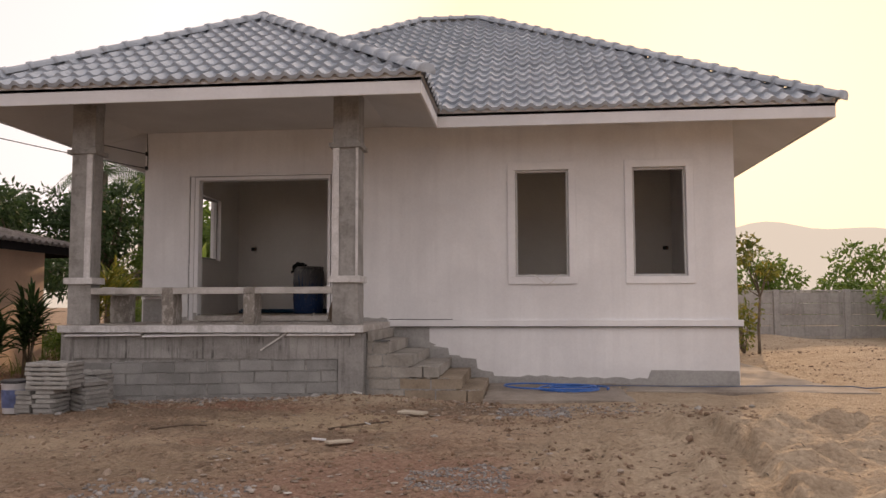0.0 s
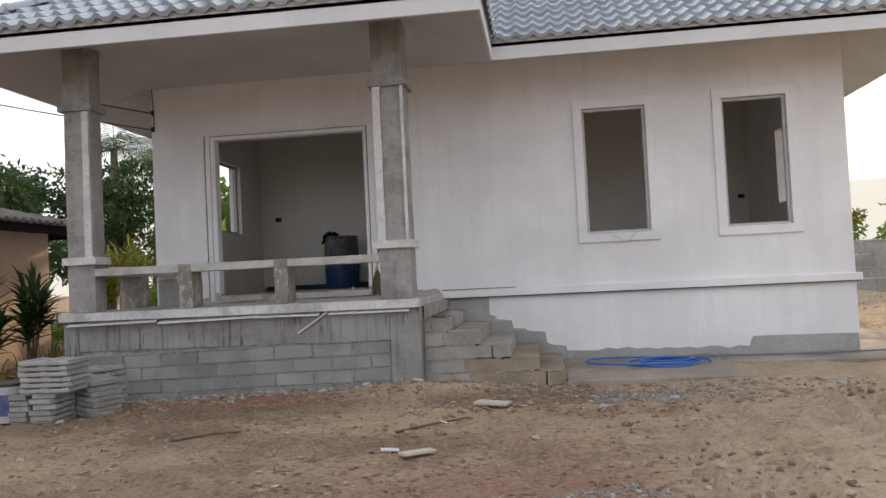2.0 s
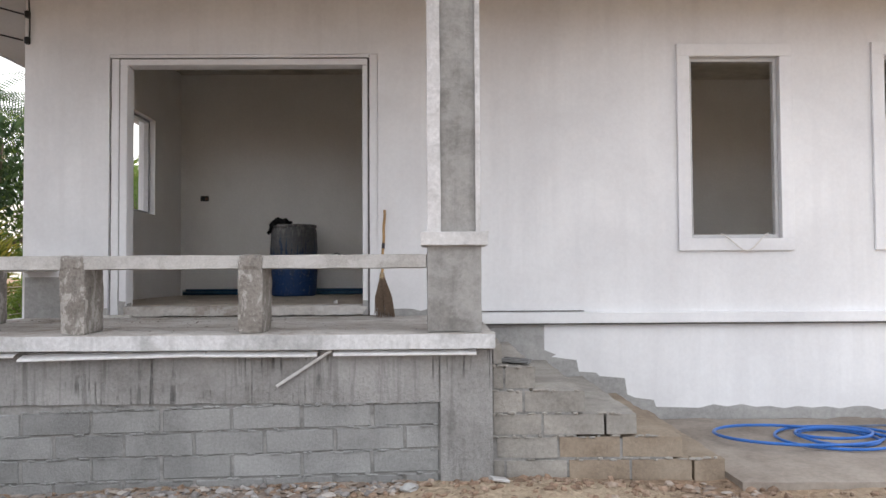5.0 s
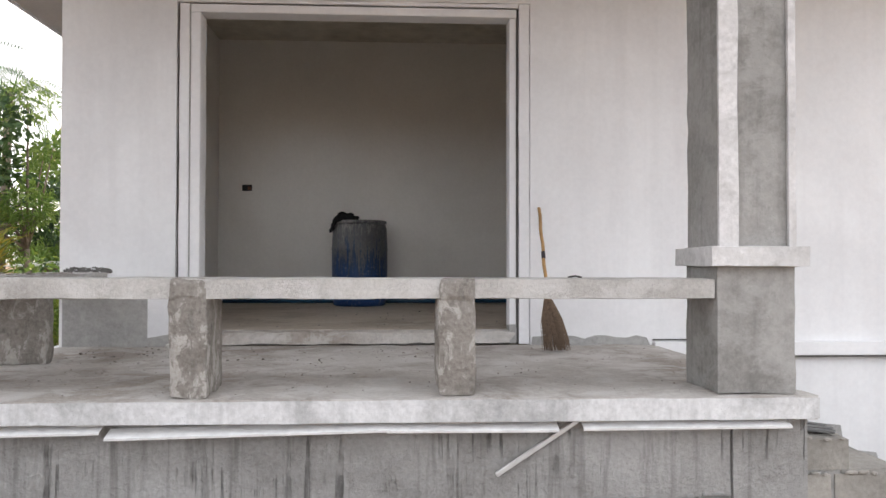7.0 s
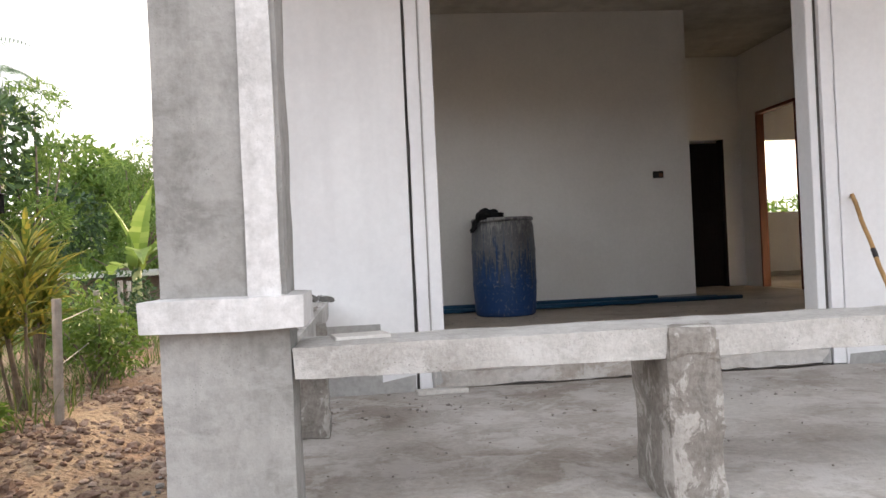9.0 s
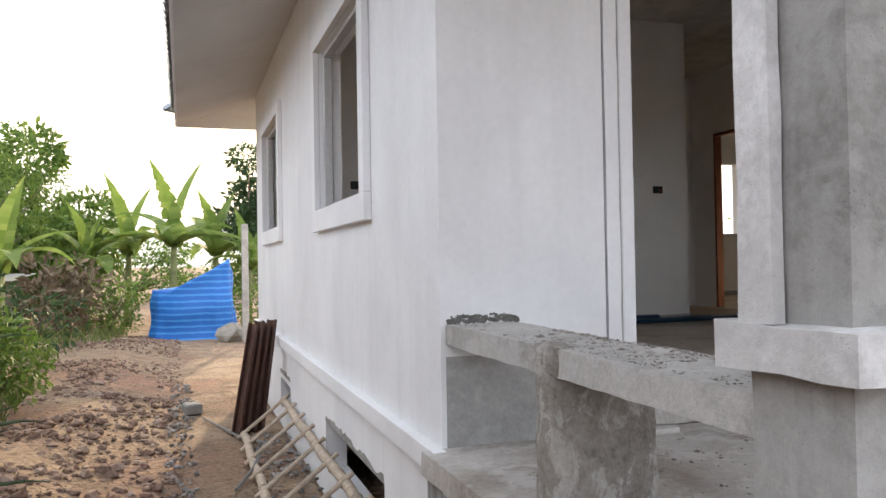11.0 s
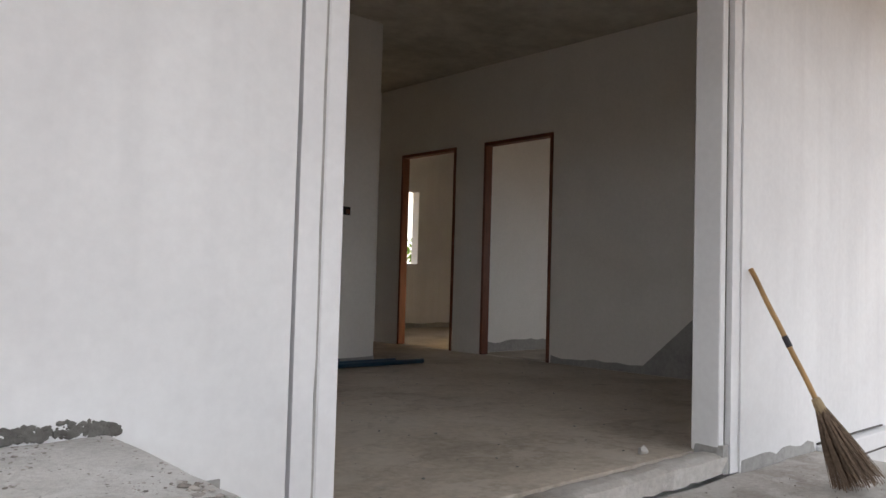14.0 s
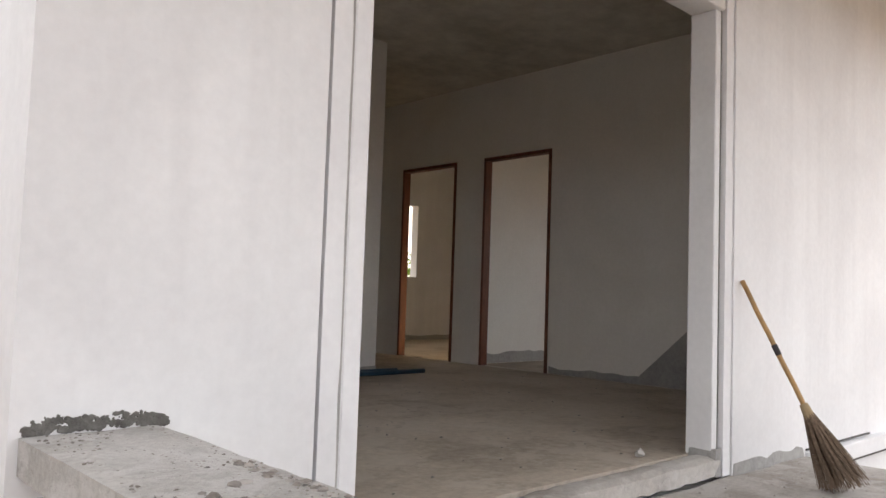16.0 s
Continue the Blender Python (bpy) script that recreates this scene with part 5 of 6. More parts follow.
def leaves(rng, blobs, n, size, droop=0.35, slim=0.42):
    """n folded leaves spread through uneven clumps (x, y, z, rx, ry, rz); four corners a leaf."""
    vs, fs = [], []
    wts = np.array([b[3] * b[4] * b[5] for b in blobs]) ** 0.7
    pick = rng.choice(len(blobs), n, p=wts / wts.sum())
    for k in pick:
        bx, by, bz, rx, ry, rz = blobs[k]
        d = rng.normal(size=3)
        d /= np.linalg.norm(d) + 1e-9
        r = rng.uniform(0.45, 1.0) ** 0.6
        p = np.array((bx + d[0] * rx * r, by + d[1] * ry * r, bz + d[2] * rz * r))
        w = 1 + 0.35 * noise.noise(Vector(p) * 1.1)
        p = np.array((bx, by, bz)) + (p - np.array((bx, by, bz))) * w
        a = d * 0.6 + rng.normal(size=3) * 0.7
        a[2] -= droop
        a /= np.linalg.norm(a) + 1e-9
        s = np.cross(a, rng.normal(size=3))
        s /= np.linalg.norm(s) + 1e-9
        u = np.cross(s, a)
        L = size * rng.uniform(0.6, 1.3)
        i = len(vs)
        vs += [tuple(p), tuple(p + a * L * 0.5 + s * L * slim * 0.5 + u * L * 0.08), tuple(p + a * L - u * L * 0.06), tuple(p + a * L * 0.5 - s * L * slim * 0.5 + u * L * 0.08)]
        fs += [(i, i + 1, i + 2), (i, i + 2, i + 3)]
    return vs, fs


def tree(name, x, y, h, spread_r, n, size, mat, label, seed, trunk_r=0.12, low=0.35, blobs=11, droop=0.35, slim=0.42):
    rng = np.random.default_rng(seed)
    z0 = ground_z(x, y) - 0.05
    th = thing(name, label, "tree" if "tree" in name else "bush")
    bl = []
    bm = bmesh.new()
    fork = Vector((x + rng.normal() * 0.1, y, z0 + h * low))
    tube([(x, y, z0), Vector((x, y, z0)).lerp(fork, 0.5) + Vector((rng.normal() * 0.06, 0, 0)), fork], trunk_r, 9, bm, 0.7)
    for k in range(blobs):
        a, rr = rng.uniform(0, 6.283), spread_r * math.sqrt(rng.uniform(0, 1)) * 0.85
        f = rng.uniform(0.0, 1.0)
        cz = z0 + h * (low + (0.93 - low) * f) * (1 - 0.12 * (rr / spread_r) ** 2)
        rad = spread_r * rng.uniform(0.28, 0.5)
        b = (x + rr * math.cos(a), y + rr * math.sin(a), cz, rad, rad, rad * rng.uniform(0.55, 0.85))
        bl.append(b)
        tube([fork, fork.lerp(Vector(b[:3]), 0.55) + Vector((0, 0, 0.1 * h * rng.uniform(-0.3, 0.6))), Vector(b[:3])], trunk_r * 0.45, 6, bm, 0.25)
    part("trunk", bm, M_BARK, th, smooth=True)
    v, f = leaves(rng, bl, n, size, droop, slim)
    raw_mesh("crown", v, f, mat, th)
    return th


def bush(x, y, h, r, n, size, mat, label, seed, slim=0.42):
    rng = np.random.default_rng(seed)
    z0 = ground_z(x, y)
    th = thing("bush", label, "bush")
    bl = [(x + rng.normal() * r * 0.5, y + rng.normal() * r * 0.5, z0 + h * rng.uniform(0.3, 0.75), r * rng.uniform(0.4, 0.65), r * rng.uniform(0.4, 0.65), h * rng.uniform(0.22, 0.36)) for _ in range(7)]
    for b in bl:
        part("stem", tube([(x, y, z0 - 0.05), Vector((x, y, z0)).lerp(Vector(b[:3]), 0.6) + Vector((0, 0, 0.06)), b[:3]], 0.018, 5, None, 0.5), M_BARK, th)
    v, f = leaves(rng, bl, n, size, 0.2, slim)
    raw_mesh("foliage", v, f, mat, th)


def blade(vs, fs, base, az, el, length, width, bend, seg=7, fold=0.12, tear=None, rng=None):
    """One long arching leaf with a folded midrib; tear splits its margin into strips."""
    p, e = Vector(base), el
    out = Vector((math.cos(az), math.sin(az), 0))
    side = Vector((-math.sin(az), math.cos(az), 0))
    rows = []
    for k in range(seg + 1):
        t = k / seg
        w = width * max(0.02, math.sin(math.pi * min(1, 0.12 + 0.88 * t) ** 0.8)) * 0.5
        up = (out * -math.sin(e) + Vector((0, 0, 1)) * math.cos(e))
        rows.append((p.copy(), side * w, up * w * fold * 2))
        p = p + (out * math.cos(e) + Vector((0, 0, 1)) * math.sin(e)) * (length / seg)
        e -= bend / seg
    for k in range(seg):
        (a, s0, u0), (b, s1, u1) = rows[k], rows[k + 1]
        for sg in (1, -1):
            if tear and rng.random() < tear:
                s1 = s1 * rng.uniform(0.6, 0.95)
            i = len(vs)
            vs += [tuple(a), tuple(b), tuple(b + s1 * sg + u1), tuple(a + s0 * sg + u0)]
            fs.append((i, i + 1, i + 2, i + 3))


def cordyline(x, y, h, seed, label, mat, n_stems=4, leaf=0.55):
    rng = np.random.default_rng(seed)
    z0 = ground_z(x, y) - 0.03
    th = thing("cordyline", label, "plant", "cordyline plants")
    vs, fs = [], []
    for s in range(n_stems):
        a = rng.uniform(0, 6.283)
        hh = h * rng.uniform(0.45, 0.85)
        tip = Vector((x + 0.28 * math.cos(a) * rng.uniform(0.3, 1), y + 0.28 * math.sin(a) * rng.uniform(0.3, 1), z0 + hh))
        root = Vector((x + rng.normal() * 0.05, y + rng.normal() * 0.05, z0))
        part("stem", tube([root, root.lerp(tip, 0.5), tip], 0.018, 6, None, 0.7), M_BARK, th)
        for k in range(34):
            f = rng.uniform(0.0, 1)
            b = root.lerp(tip, 0.55 + 0.45 * f)
            blade(vs, fs, b, rng.uniform(0, 6.283), radians(rng.uniform(15, 55) + 32 * f), leaf * rng.uniform(0.65, 1.1), 0.06, radians(rng.uniform(20, 80)), 5, 0.25)
    raw_mesh("foliage", vs, fs, mat, th)


def banana(x, y, h, seed, label, nl=8):
    rng = np.random.default_rng(seed)
    z0 = ground_z(x, y) - 0.05
    th = thing("banana_plant", label, "plant", "banana plants")
    part("stem", tube([(x, y, z0), (x + 0.03, y, z0 + h * 0.3), (x + 0.05, y, z0 + h * 0.55)], 0.12, 10, None, 0.6), plain("banana_stem", (0.22, 0.24, 0.10), 0.6, 0, 0.35, 5), th, smooth=True)
    for k in range(nl):
        vs, fs = [], []
        az = k * 2.4 + rng.uniform(-0.4, 0.4)
        el = radians(rng.uniform(25, 70) if k < nl - 2 else 82)
        blade(vs, fs, (x + 0.05, y, z0 + h * 0.52), az, el, h * rng.uniform(0.45, 0.62), h * 0.17, radians(rng.uniform(60, 120) if k < nl - 2 else 25), 16, 0.14, 0.3, rng)
        raw_mesh("leaf", vs, fs, L_BANANA, th)


def palm(x, y, h, seed, label):
    rng = np.random.default_rng(seed)
    z0 = ground_z(x, y) - 0.1
    th = thing("palm_tree", label, "tree")
    top = Vector((x + 0.3, y, z0 + h))
    part("trunk", tube([(x, y, z0), (x + 0.2, y, z0 + h * 0.5), top], 0.16, 10, None, 0.7), M_BARK, th, smooth=True)
    for k in range(16):
        vs, fs = [], []
        az, e = k * 2.399 + rng.uniform(-0.2, 0.2), radians(rng.uniform(-10, 65))
        p, out = top.copy(), Vector((math.cos(az), math.sin(az), 0))
        side = Vector((-math.sin(az), math.cos(az), 0))
        L = rng.uniform(1.9, 2.6)
        for s in range(26):
            t = s / 26
            d = out * math.cos(e) + Vector((0, 0, 1)) * math.sin(e)
            for sg in (1, -1):
                ll = 0.55 * math.sin(math.pi * (0.1 + 0.85 * t))
                q = (side * sg * 0.8 + d * 0.5 - Vector((0, 0, 0.55))).normalized() * ll
                i = len(vs)
                vs += [tuple(p), tuple(p + q * 0.5 + d * 0.03), tuple(p + q), tuple(p + q * 0.5 - d * 0.015)]
                fs.append((i, i + 1, i + 2, i + 3))
            i = len(vs)
            vs += [tuple(p - side * 0.015), tuple(p + side * 0.015), tuple(p + d * L / 26 + side * 0.012), tuple(p + d * L / 26 - side * 0.012)]
            fs.append((i, i + 1, i + 2, i + 3))
            p = p + d * (L / 26)
            e -= radians(rng.uniform(3.2, 4.6))
        raw_mesh("frond", vs, fs, L_MANGO, th)


# garden beyond the porch corner
tree("mango_tree", -14.2, 25.5, 5.6, 2.8, 7000, 0.24, L_MANGO, "dense dark green mango tree beyond the porch", 1, 0.2)
tree("mango_tree", -19.0, 26.0, 5.4, 3.0, 6000, 0.24, L_MANGO, "dense dark green mango tree beside the neighbour's house", 2, 0.2)
tree("mango_tree", -13.4, 19.5, 4.3, 1.5, 3600, 0.20, L_MANGO, "dark green mango tree over the fence", 3, 0.12)
palm(-15.6, 30.0, 6.6, 4, "coconut palm rising above the garden trees")
palm(-14.2, 24.5, 5.6, 41, "coconut palm with drooping fronds behind the fence")
tree("shade_tree", -12.6, 35.0, 5.6, 3.4, 15000, 0.30, L_LIGHT, "broad fresh green tree behind the garden", 5, 0.2, 0.15, 16)
tree("shade_tree", -17.5, 40.0, 6.0, 3.4, 8000, 0.30, L_LIGHT, "broad fresh green tree behind the garden", 6, 0.2, 0.15, 14)
tree("feathery_tree", -12.4, 25.0, 5.6, 1.5, 3600, 0.16, L_LIGHT, "feathery light green tree at the garden edge", 7, 0.09, 0.3, 10, 0.5, 0.25)
cordyline(-7.95, 11.9, 1.8, 11, "tall cordyline with long green strap leaves", L_MANGO, 6, 0.45)
cordyline(-8.0, 11.0, 1.6, 12, "green cordyline beside the porch corner", L_MANGO, 6, 0.5)
cordyline(-9.0, 15.9, 2.0, 13, "yellow and green variegated cordyline", L_YELLOW, 5, 0.65)
cordyline(-9.3, 17.2, 2.3, 14, "yellow and orange cordyline among the garden plants", L_YELLOW, 6, 0.65)
banana(-9.6, 22.0, 2.6, 15, "young banana plant with split leaves by the fence", 6)
bush(-8.8, 17.6, 1.25, 0.55, 1300, 0.10, L_LIGHT, "bright yellow-green garden bush", 16)
bush(-9.6, 19.0, 1.3, 0.9, 1600, 0.11, L_LIGHT, "leafy green garden bush", 18)
bush(-9.0, 14.7, 0.55, 0.6, 900, 0.10, L_LIGHT, "low weedy bush at the edge of the earth bank", 19)
bush(-9.7, 21.5, 1.5, 1.0, 1500, 0.12, L_MANGO, "leafy dark green garden bush", 20)
# beyond the rear corner
for i, (x, y, h) in enumerate(((-7.2, 30.3, 4.2), (-6.1, 31.5, 3.8), (-8.4, 32.0, 3.9), (-5.3, 30.2, 3.0), (-9.3, 30.6, 3.4))):
    banana(x, y, h, 30 + i, "tall banana plant with broad torn leaves", 9)
bush(-9.4, 27.6, 1.9, 0.9, 700, 0.25, L_DRY, "dry brown bush behind the earth bank", 36)
bush(-8.6, 28.0, 1.4, 0.8, 1200, 0.12, L_LIGHT, "green weedy bush near the tarpaulin", 37)
bush(-5.0, 29.0, 1.6, 1.1, 1500, 0.13, L_LIGHT, "green bush behind the garden post", 38)
tree("longan_tree", -5.1, 32.5, 5.5, 1.35, 3200, 0.20, L_MANGO, "dark leafy tree behind the rear corner of the house", 39, 0.1, 0.5)
tree("feathery_tree", -11.4, 29.0, 6.2, 1.8, 4200, 0.18, L_LIGHT, "feathery light green tree by the path", 40, 0.1, 0.25, 12, 0.6, 0.22)
for i, (x, y) in enumerate(((-13.5, 46), (-9.0, 48), (-4.0, 50), (1.0, 52))):
    tree("hedge_tree", x, y, 3.6, 2.6, 2600, 0.26, L_LIGHT, "green tree in the hedge beyond the garden", 60 + i, 0.12, 0.15, 10)
# far side of the house
tree("young_tree", 5.15, 18.0, 2.9, 0.55, 420, 0.15, L_YELLOW, "slender young tree beside the far corner", 50, 0.035, 0.45, 9)
bush(5.0, 18.6, 1.45, 0.5, 700, 0.12, L_YELLOW, "loose leafy bush beside the house", 51)
for i, (x, y, h, r) in enumerate(((9.6, 22.4, 1.9, 1.1), (11.4, 22.0, 2.6, 1.5), (13.2, 21.5, 2.8, 1.8), (15.4, 21.0, 2.8, 1.9))):
    bush(x + 1.0, y, h, r, 2200, 0.15, L_LIGHT, "overgrown bush along the boundary wall", 52 + i)
for i, (x, y) in enumerate(((9.5, 31), (13.5, 30), (18, 31), (23, 30))):
    tree("hedge_tree", x, y, 3.4, 2.3, 2600, 0.24, L_LIGHT, "green tree beyond the boundary wall", 70 + i, 0.1, 0.2, 10)
bush(0.9, 23.0, 2.7, 1.3, 2600, 0.14, L_LIGHT, "leafy bush behind the rear window", 58)

# weeds and grass on the bank
rng = np.random.default_rng(77)
vs, fs = [], []
for k in range(5200):
    x, y = rng.uniform(-13, -8.2), rng.uniform(11.5, 30)
    if x > -8.25 - 0.25 * noise.noise(Vector((y * 0.8, 0, 0))) - 0.05 * (y - 12) and y < 24:
        continue
    z = ground_z(x, y) - 0.01
    blade(vs, fs, (x, y, z), rng.uniform(0, 6.283), radians(rng.uniform(50, 88)), rng.uniform(0.15, 0.5), 0.018, radians(rng.uniform(20, 90)), 3, 0.2)
tagged(raw_mesh("grass", vs, fs, L_GRASS), "rough grass and weeds along the garden edge", "grass", kind="stuff")

# fences and distant things
M_FENCEPOST = plain("weathered_post", (0.34, 0.31, 0.28), 0.9, 0, 0.3, 8)
for i, (x, y) in enumerate(((-8.35, 15.2), (-8.9, 17.9), (-9.5, 20.8), (-10.2, 23.6))):
    tagged(part("fence_post", tube([(x, y, ground_z(x, y) - 0.1), (x + 0.02, y, ground_z(x, y) + 1.15)], 0.045, 8), M_FENCEPOST), "weathered wooden garden fence post", "post", "garden fence posts")
for z in (0.55, 0.95):
    pts = [Vector((-8.35, 15.2, z)).lerp(Vector((-10.2, 23.6, z)), i / 10) + Vector((0, 0, ground_z(-9, 19))) for i in range(11)]
    tagged(part("fence_wire", tube(pts, 0.006, 5), M_OFFCUT), "thin fence wire between garden posts", "wire", "fence wires")

M_PANEL = rough_stuff("boundary_concrete", (0.36, 0.35, 0.34), (0.27, 0.26, 0.25), (0.42, 0.41, 0.40), 1.2, 16, 0.9, 0.4, 0.4)
fence = thing("boundary_wall", "grey concrete panel boundary wall with square posts", "wall", kind="structure")
for i in range(12):
    x = 5.4 + 2.0 * i
    part("post", boxes((x - 0.08, x + 0.08, 23.92, 24.08, -0.1, 1.62), bevel=0.01), M_PANEL, fence)
    for k in range(5):
        part("panel", boxes((x + 0.083, x + 1.917, 23.97, 24.03, -0.1 + 0.33 * k, 0.22 + 0.33 * k), bevel=0.006), M_PANEL, fence)
    part("coping", boxes((x + 0.081, x + 1.919, 23.95, 24.05, 1.551, 1.60), bevel=0.006), M_PANEL, fence)

# neighbour's low house
M_PEACH = make_paint("peach_wall_paint", (0.62, 0.45, 0.33), (0.50, 0.36, 0.27), 0.4)
M_OLDTILE = rough_stuff("old_roof_tile", (0.16, 0.145, 0.14), (0.09, 0.08, 0.075), (0.22, 0.20, 0.19), 3, 25, 0.85, 0.6)
nb = thing("neighbour_house", "low peach-walled house with a weathered grey tiled roof", "house")
part("wall", slab_with_holes("x", -9.05, -8.90, 7.0, 13.7, -0.2, 2.35, [(10.6, 11.5, 1.0, 1.9)]), M_PEACH, nb)
part("wall", boxes((-15, -9.05, 13.55, 13.70, -0.2, 2.35), (-15, -9.05, 7.0, 7.15, -0.2, 2.35)), M_PEACH, nb)
part("window", boxes((-9.02, -8.98, 10.62, 11.48, 1.02, 1.88)), M_BLACK, nb)
part("eave_board", boxes((-8.36, -8.33, 6.4, 14.25, 2.12, 2.27), (-15, -8.36, 14.22, 14.25, 2.12, 2.27)), M_DARK, nb)
bm = bmesh.new()
e = [(-8.3, 6.4, 2.27), (-8.3, 14.28, 2.27), (-15.5, 14.28, 2.27), (-15.5, 6.4, 2.27)]
r = [(-11.9, 10.0, 3.25), (-11.9, 10.68, 3.25)]
E_ = [bm.verts.new(p) for p in e]
R_ = [bm.verts.new(p) for p in r]
for q in ((E_[0], E_[1], R_[1], R_[0]), (E_[1], E_[2], R_[1]), (E_[2], E_[3], R_[0], R_[1]), (E_[3], E_[0], R_[0])):
    bm.faces.new(q)
bm.faces.new(E_[::-1])
nroof = part("roof", bm, M_OLDTILE, nb)
for k in range(42):
    y = 6.55 + 0.183 * k
    s = min(1.0, (y - 6.4) / 3.6, (14.28 - y) / 3.6)
    part("tile_rib", tube([(-8.28, y, 2.29), (-8.3 - 3.55 * s, y, 2.29 + 0.97 * s)], 0.045, 6), M_OLDTILE, nroof)
shed = thing("garden_shed", "low shed with a pale corrugated metal roof", "shed")
part("wall", boxes((-14.5, -10.9, 29.0, 31.5, -0.1, 1.35)), plain("shed_boards", (0.16, 0.13, 0.11), 0.9), shed)
bm = bmesh.new()
for i in range(60):
    x = -14.8 + i * 0.07
    vv = [bm.verts.new((x + dx, y, 1.38 + 0.14 * (y - 28.5) / 3.2 + (0.02 if k else 0))) for k, dx in ((0, 0), (1, 0.035), (0, 0.07)) for y in (28.5, 31.7)]
    bm.faces.new([vv[0], vv[2], vv[3], vv[1]])
    bm.faces.new([vv[2], vv[4], vv[5], vv[3]])
part("roof", bm, M_METAL, shed)

# hills all round the far side; pale emission stands in for haze over them
m, nt, b, pos = start_material("hill_haze_glow", 1.0, spec=0.0)
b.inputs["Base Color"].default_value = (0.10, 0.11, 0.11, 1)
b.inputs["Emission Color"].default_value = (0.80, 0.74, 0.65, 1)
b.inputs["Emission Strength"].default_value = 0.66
vs, fs = [], []
N = 160
for i in range(N + 1):
    a = radians(-75 + 150 * i / N)
    for j in range(7):
        d = 850 + 90 * j
        hh = 185 * (0.62 + 0.75 * noise.noise(Vector((a * 2.3, 4.2, 0))) + 0.18 * noise.noise(Vector((a * 9, 1.1, 0)))) * math.sin(math.pi * 0.5 * j / 6)
        vs.append((d * math.sin(a), d * math.cos(a), max(-2, hh) - 3))
for i in range(N):
    for j in range(6):
        k = i * 7 + j
        fs.append((k, k + 7, k + 8, k + 1))
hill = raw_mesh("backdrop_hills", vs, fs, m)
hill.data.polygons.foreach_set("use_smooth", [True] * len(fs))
tagged(hill, "distant hills with a pale haze glow painted on", "hills", kind="structure")


# ---------------------------------------------------------------- loose stones and crumbs
def scatter(name, spots, mat, label, cat, seed, up=0.0, zfun=None, tall=(0.35, 0.8)):
    """Many small angular stones in one mesh; spots are (x0, x1, y0, y1, count, size)."""
    rng = np.random.default_rng(seed)
    g = 1.618
    base = np.array([(-1, g, 0), (1, g, 0), (-1, -g, 0), (1, -g, 0), (0, -1, g), (0, 1, g), (0, -1, -g), (0, 1, -g), (g, 0, -1), (g, 0, 1), (-g, 0, -1), (-g, 0, 1)], float) / 1.9
    tri = [(0, 11, 5), (0, 5, 1), (0, 1, 7), (0, 7, 10), (0, 10, 11), (1, 5, 9), (5, 11, 4), (11, 10, 2), (10, 7, 6), (7, 1, 8),
           (3, 9, 4), (3, 4, 2), (3, 2, 6), (3, 6, 8), (3, 8, 9), (4, 9, 5), (2, 4, 11), (6, 2, 10), (8, 6, 7), (9, 8, 1)]
    vs, fs = [], []
    for x0, x1, y0, y1, n, s in spots:
        for _ in range(n):
            x, y = rng.uniform(x0, x1), rng.uniform(y0, y1)
            r = s * rng.uniform(0.35, 1.0) ** 2
            z = (zfun or ground_z)(x, y) + r * 0.15 + up
            a = rng.uniform(0, 6.283)
            c, q = math.cos(a), math.sin(a)
            k = len(vs)
            for v in (base * rng.uniform(0.75, 1.2, (12, 3)) + rng.normal(size=(12, 3)) * 0.10) * (1, rng.uniform(0.5, 1), rng.uniform(*tall)):
                vs.append((x + r * (v[0] * c - v[1] * q), y + r * (v[0] * q + v[1] * c), z + r * v[2]))
            fs += [(k + a_, k + b_, k + c_) for a_, b_, c_ in tri]
    return tagged(raw_mesh(name, vs, fs, mat), label, cat, kind="stuff")


L_LITTER = leaf_mat("leaf_litter", (0.05, 0.038, 0.028), (0.11, 0.08, 0.055), (0.34, 0.29, 0.23), 0.1, 0.9)


def stone_mat(name, stops):
    m, nt, b, pos = start_material(name, 0.92, spec=0.25)
    geo = nt.nodes.new("ShaderNodeNewGeometry")
    c = ramp(nt, geo.outputs["Random Per Island"], stops)
    c = mixc(nt, 0.3, c, ramp(nt, noise_of(nt, pos, 40, 3), [(0.3, (0.08, 0.06, 0.05)), (0.7, (0.5, 0.42, 0.36))]))
    nt.links.new(c, b.inputs["Base Color"])
    return m


M_CLOD = stone_mat("earth_clods", [(0, (0.14, 0.085, 0.05)), (0.7, (0.27, 0.165, 0.10)), (0.95, (0.34, 0.25, 0.18)), (1, (0.44, 0.38, 0.33))])
M_GRAVEL = stone_mat("grey_gravel", [(0, (0.12, 0.12, 0.125)), (0.6, (0.24, 0.24, 0.24)), (1, (0.42, 0.41, 0.40))])
M_RUBBLE = stone_mat("red_rubble", [(0, (0.11, 0.06, 0.042)), (0.55, (0.21, 0.12, 0.085)), (1, (0.36, 0.28, 0.23))])
M_CLOD_GREY = stone_mat("mortar_crumbs", [(0, (0.13, 0.12, 0.11)), (0.6, (0.28, 0.265, 0.25)), (1, (0.5, 0.48, 0.46))])
scatter("earth_clods", [(-7, 0.4, 1.5, 9.7, 4200, 0.026), (0.4, 5, 1.5, 9.7, 900, 0.018), (-7, 0.4, 2.0, 9.7, 330, 0.05), (-2.0, 2.5, 8.0, 9.6, 700, 0.04), (-5.6, -2.0, 8.9, 9.75, 700, 0.035), (-2.5, 1.5, 3.0, 6.5, 900, 0.035), (-2.0, -0.3, 9.4, 9.9, 160, 0.045)], M_CLOD, "loose earth clods and chips over the yard", "clods", 101)
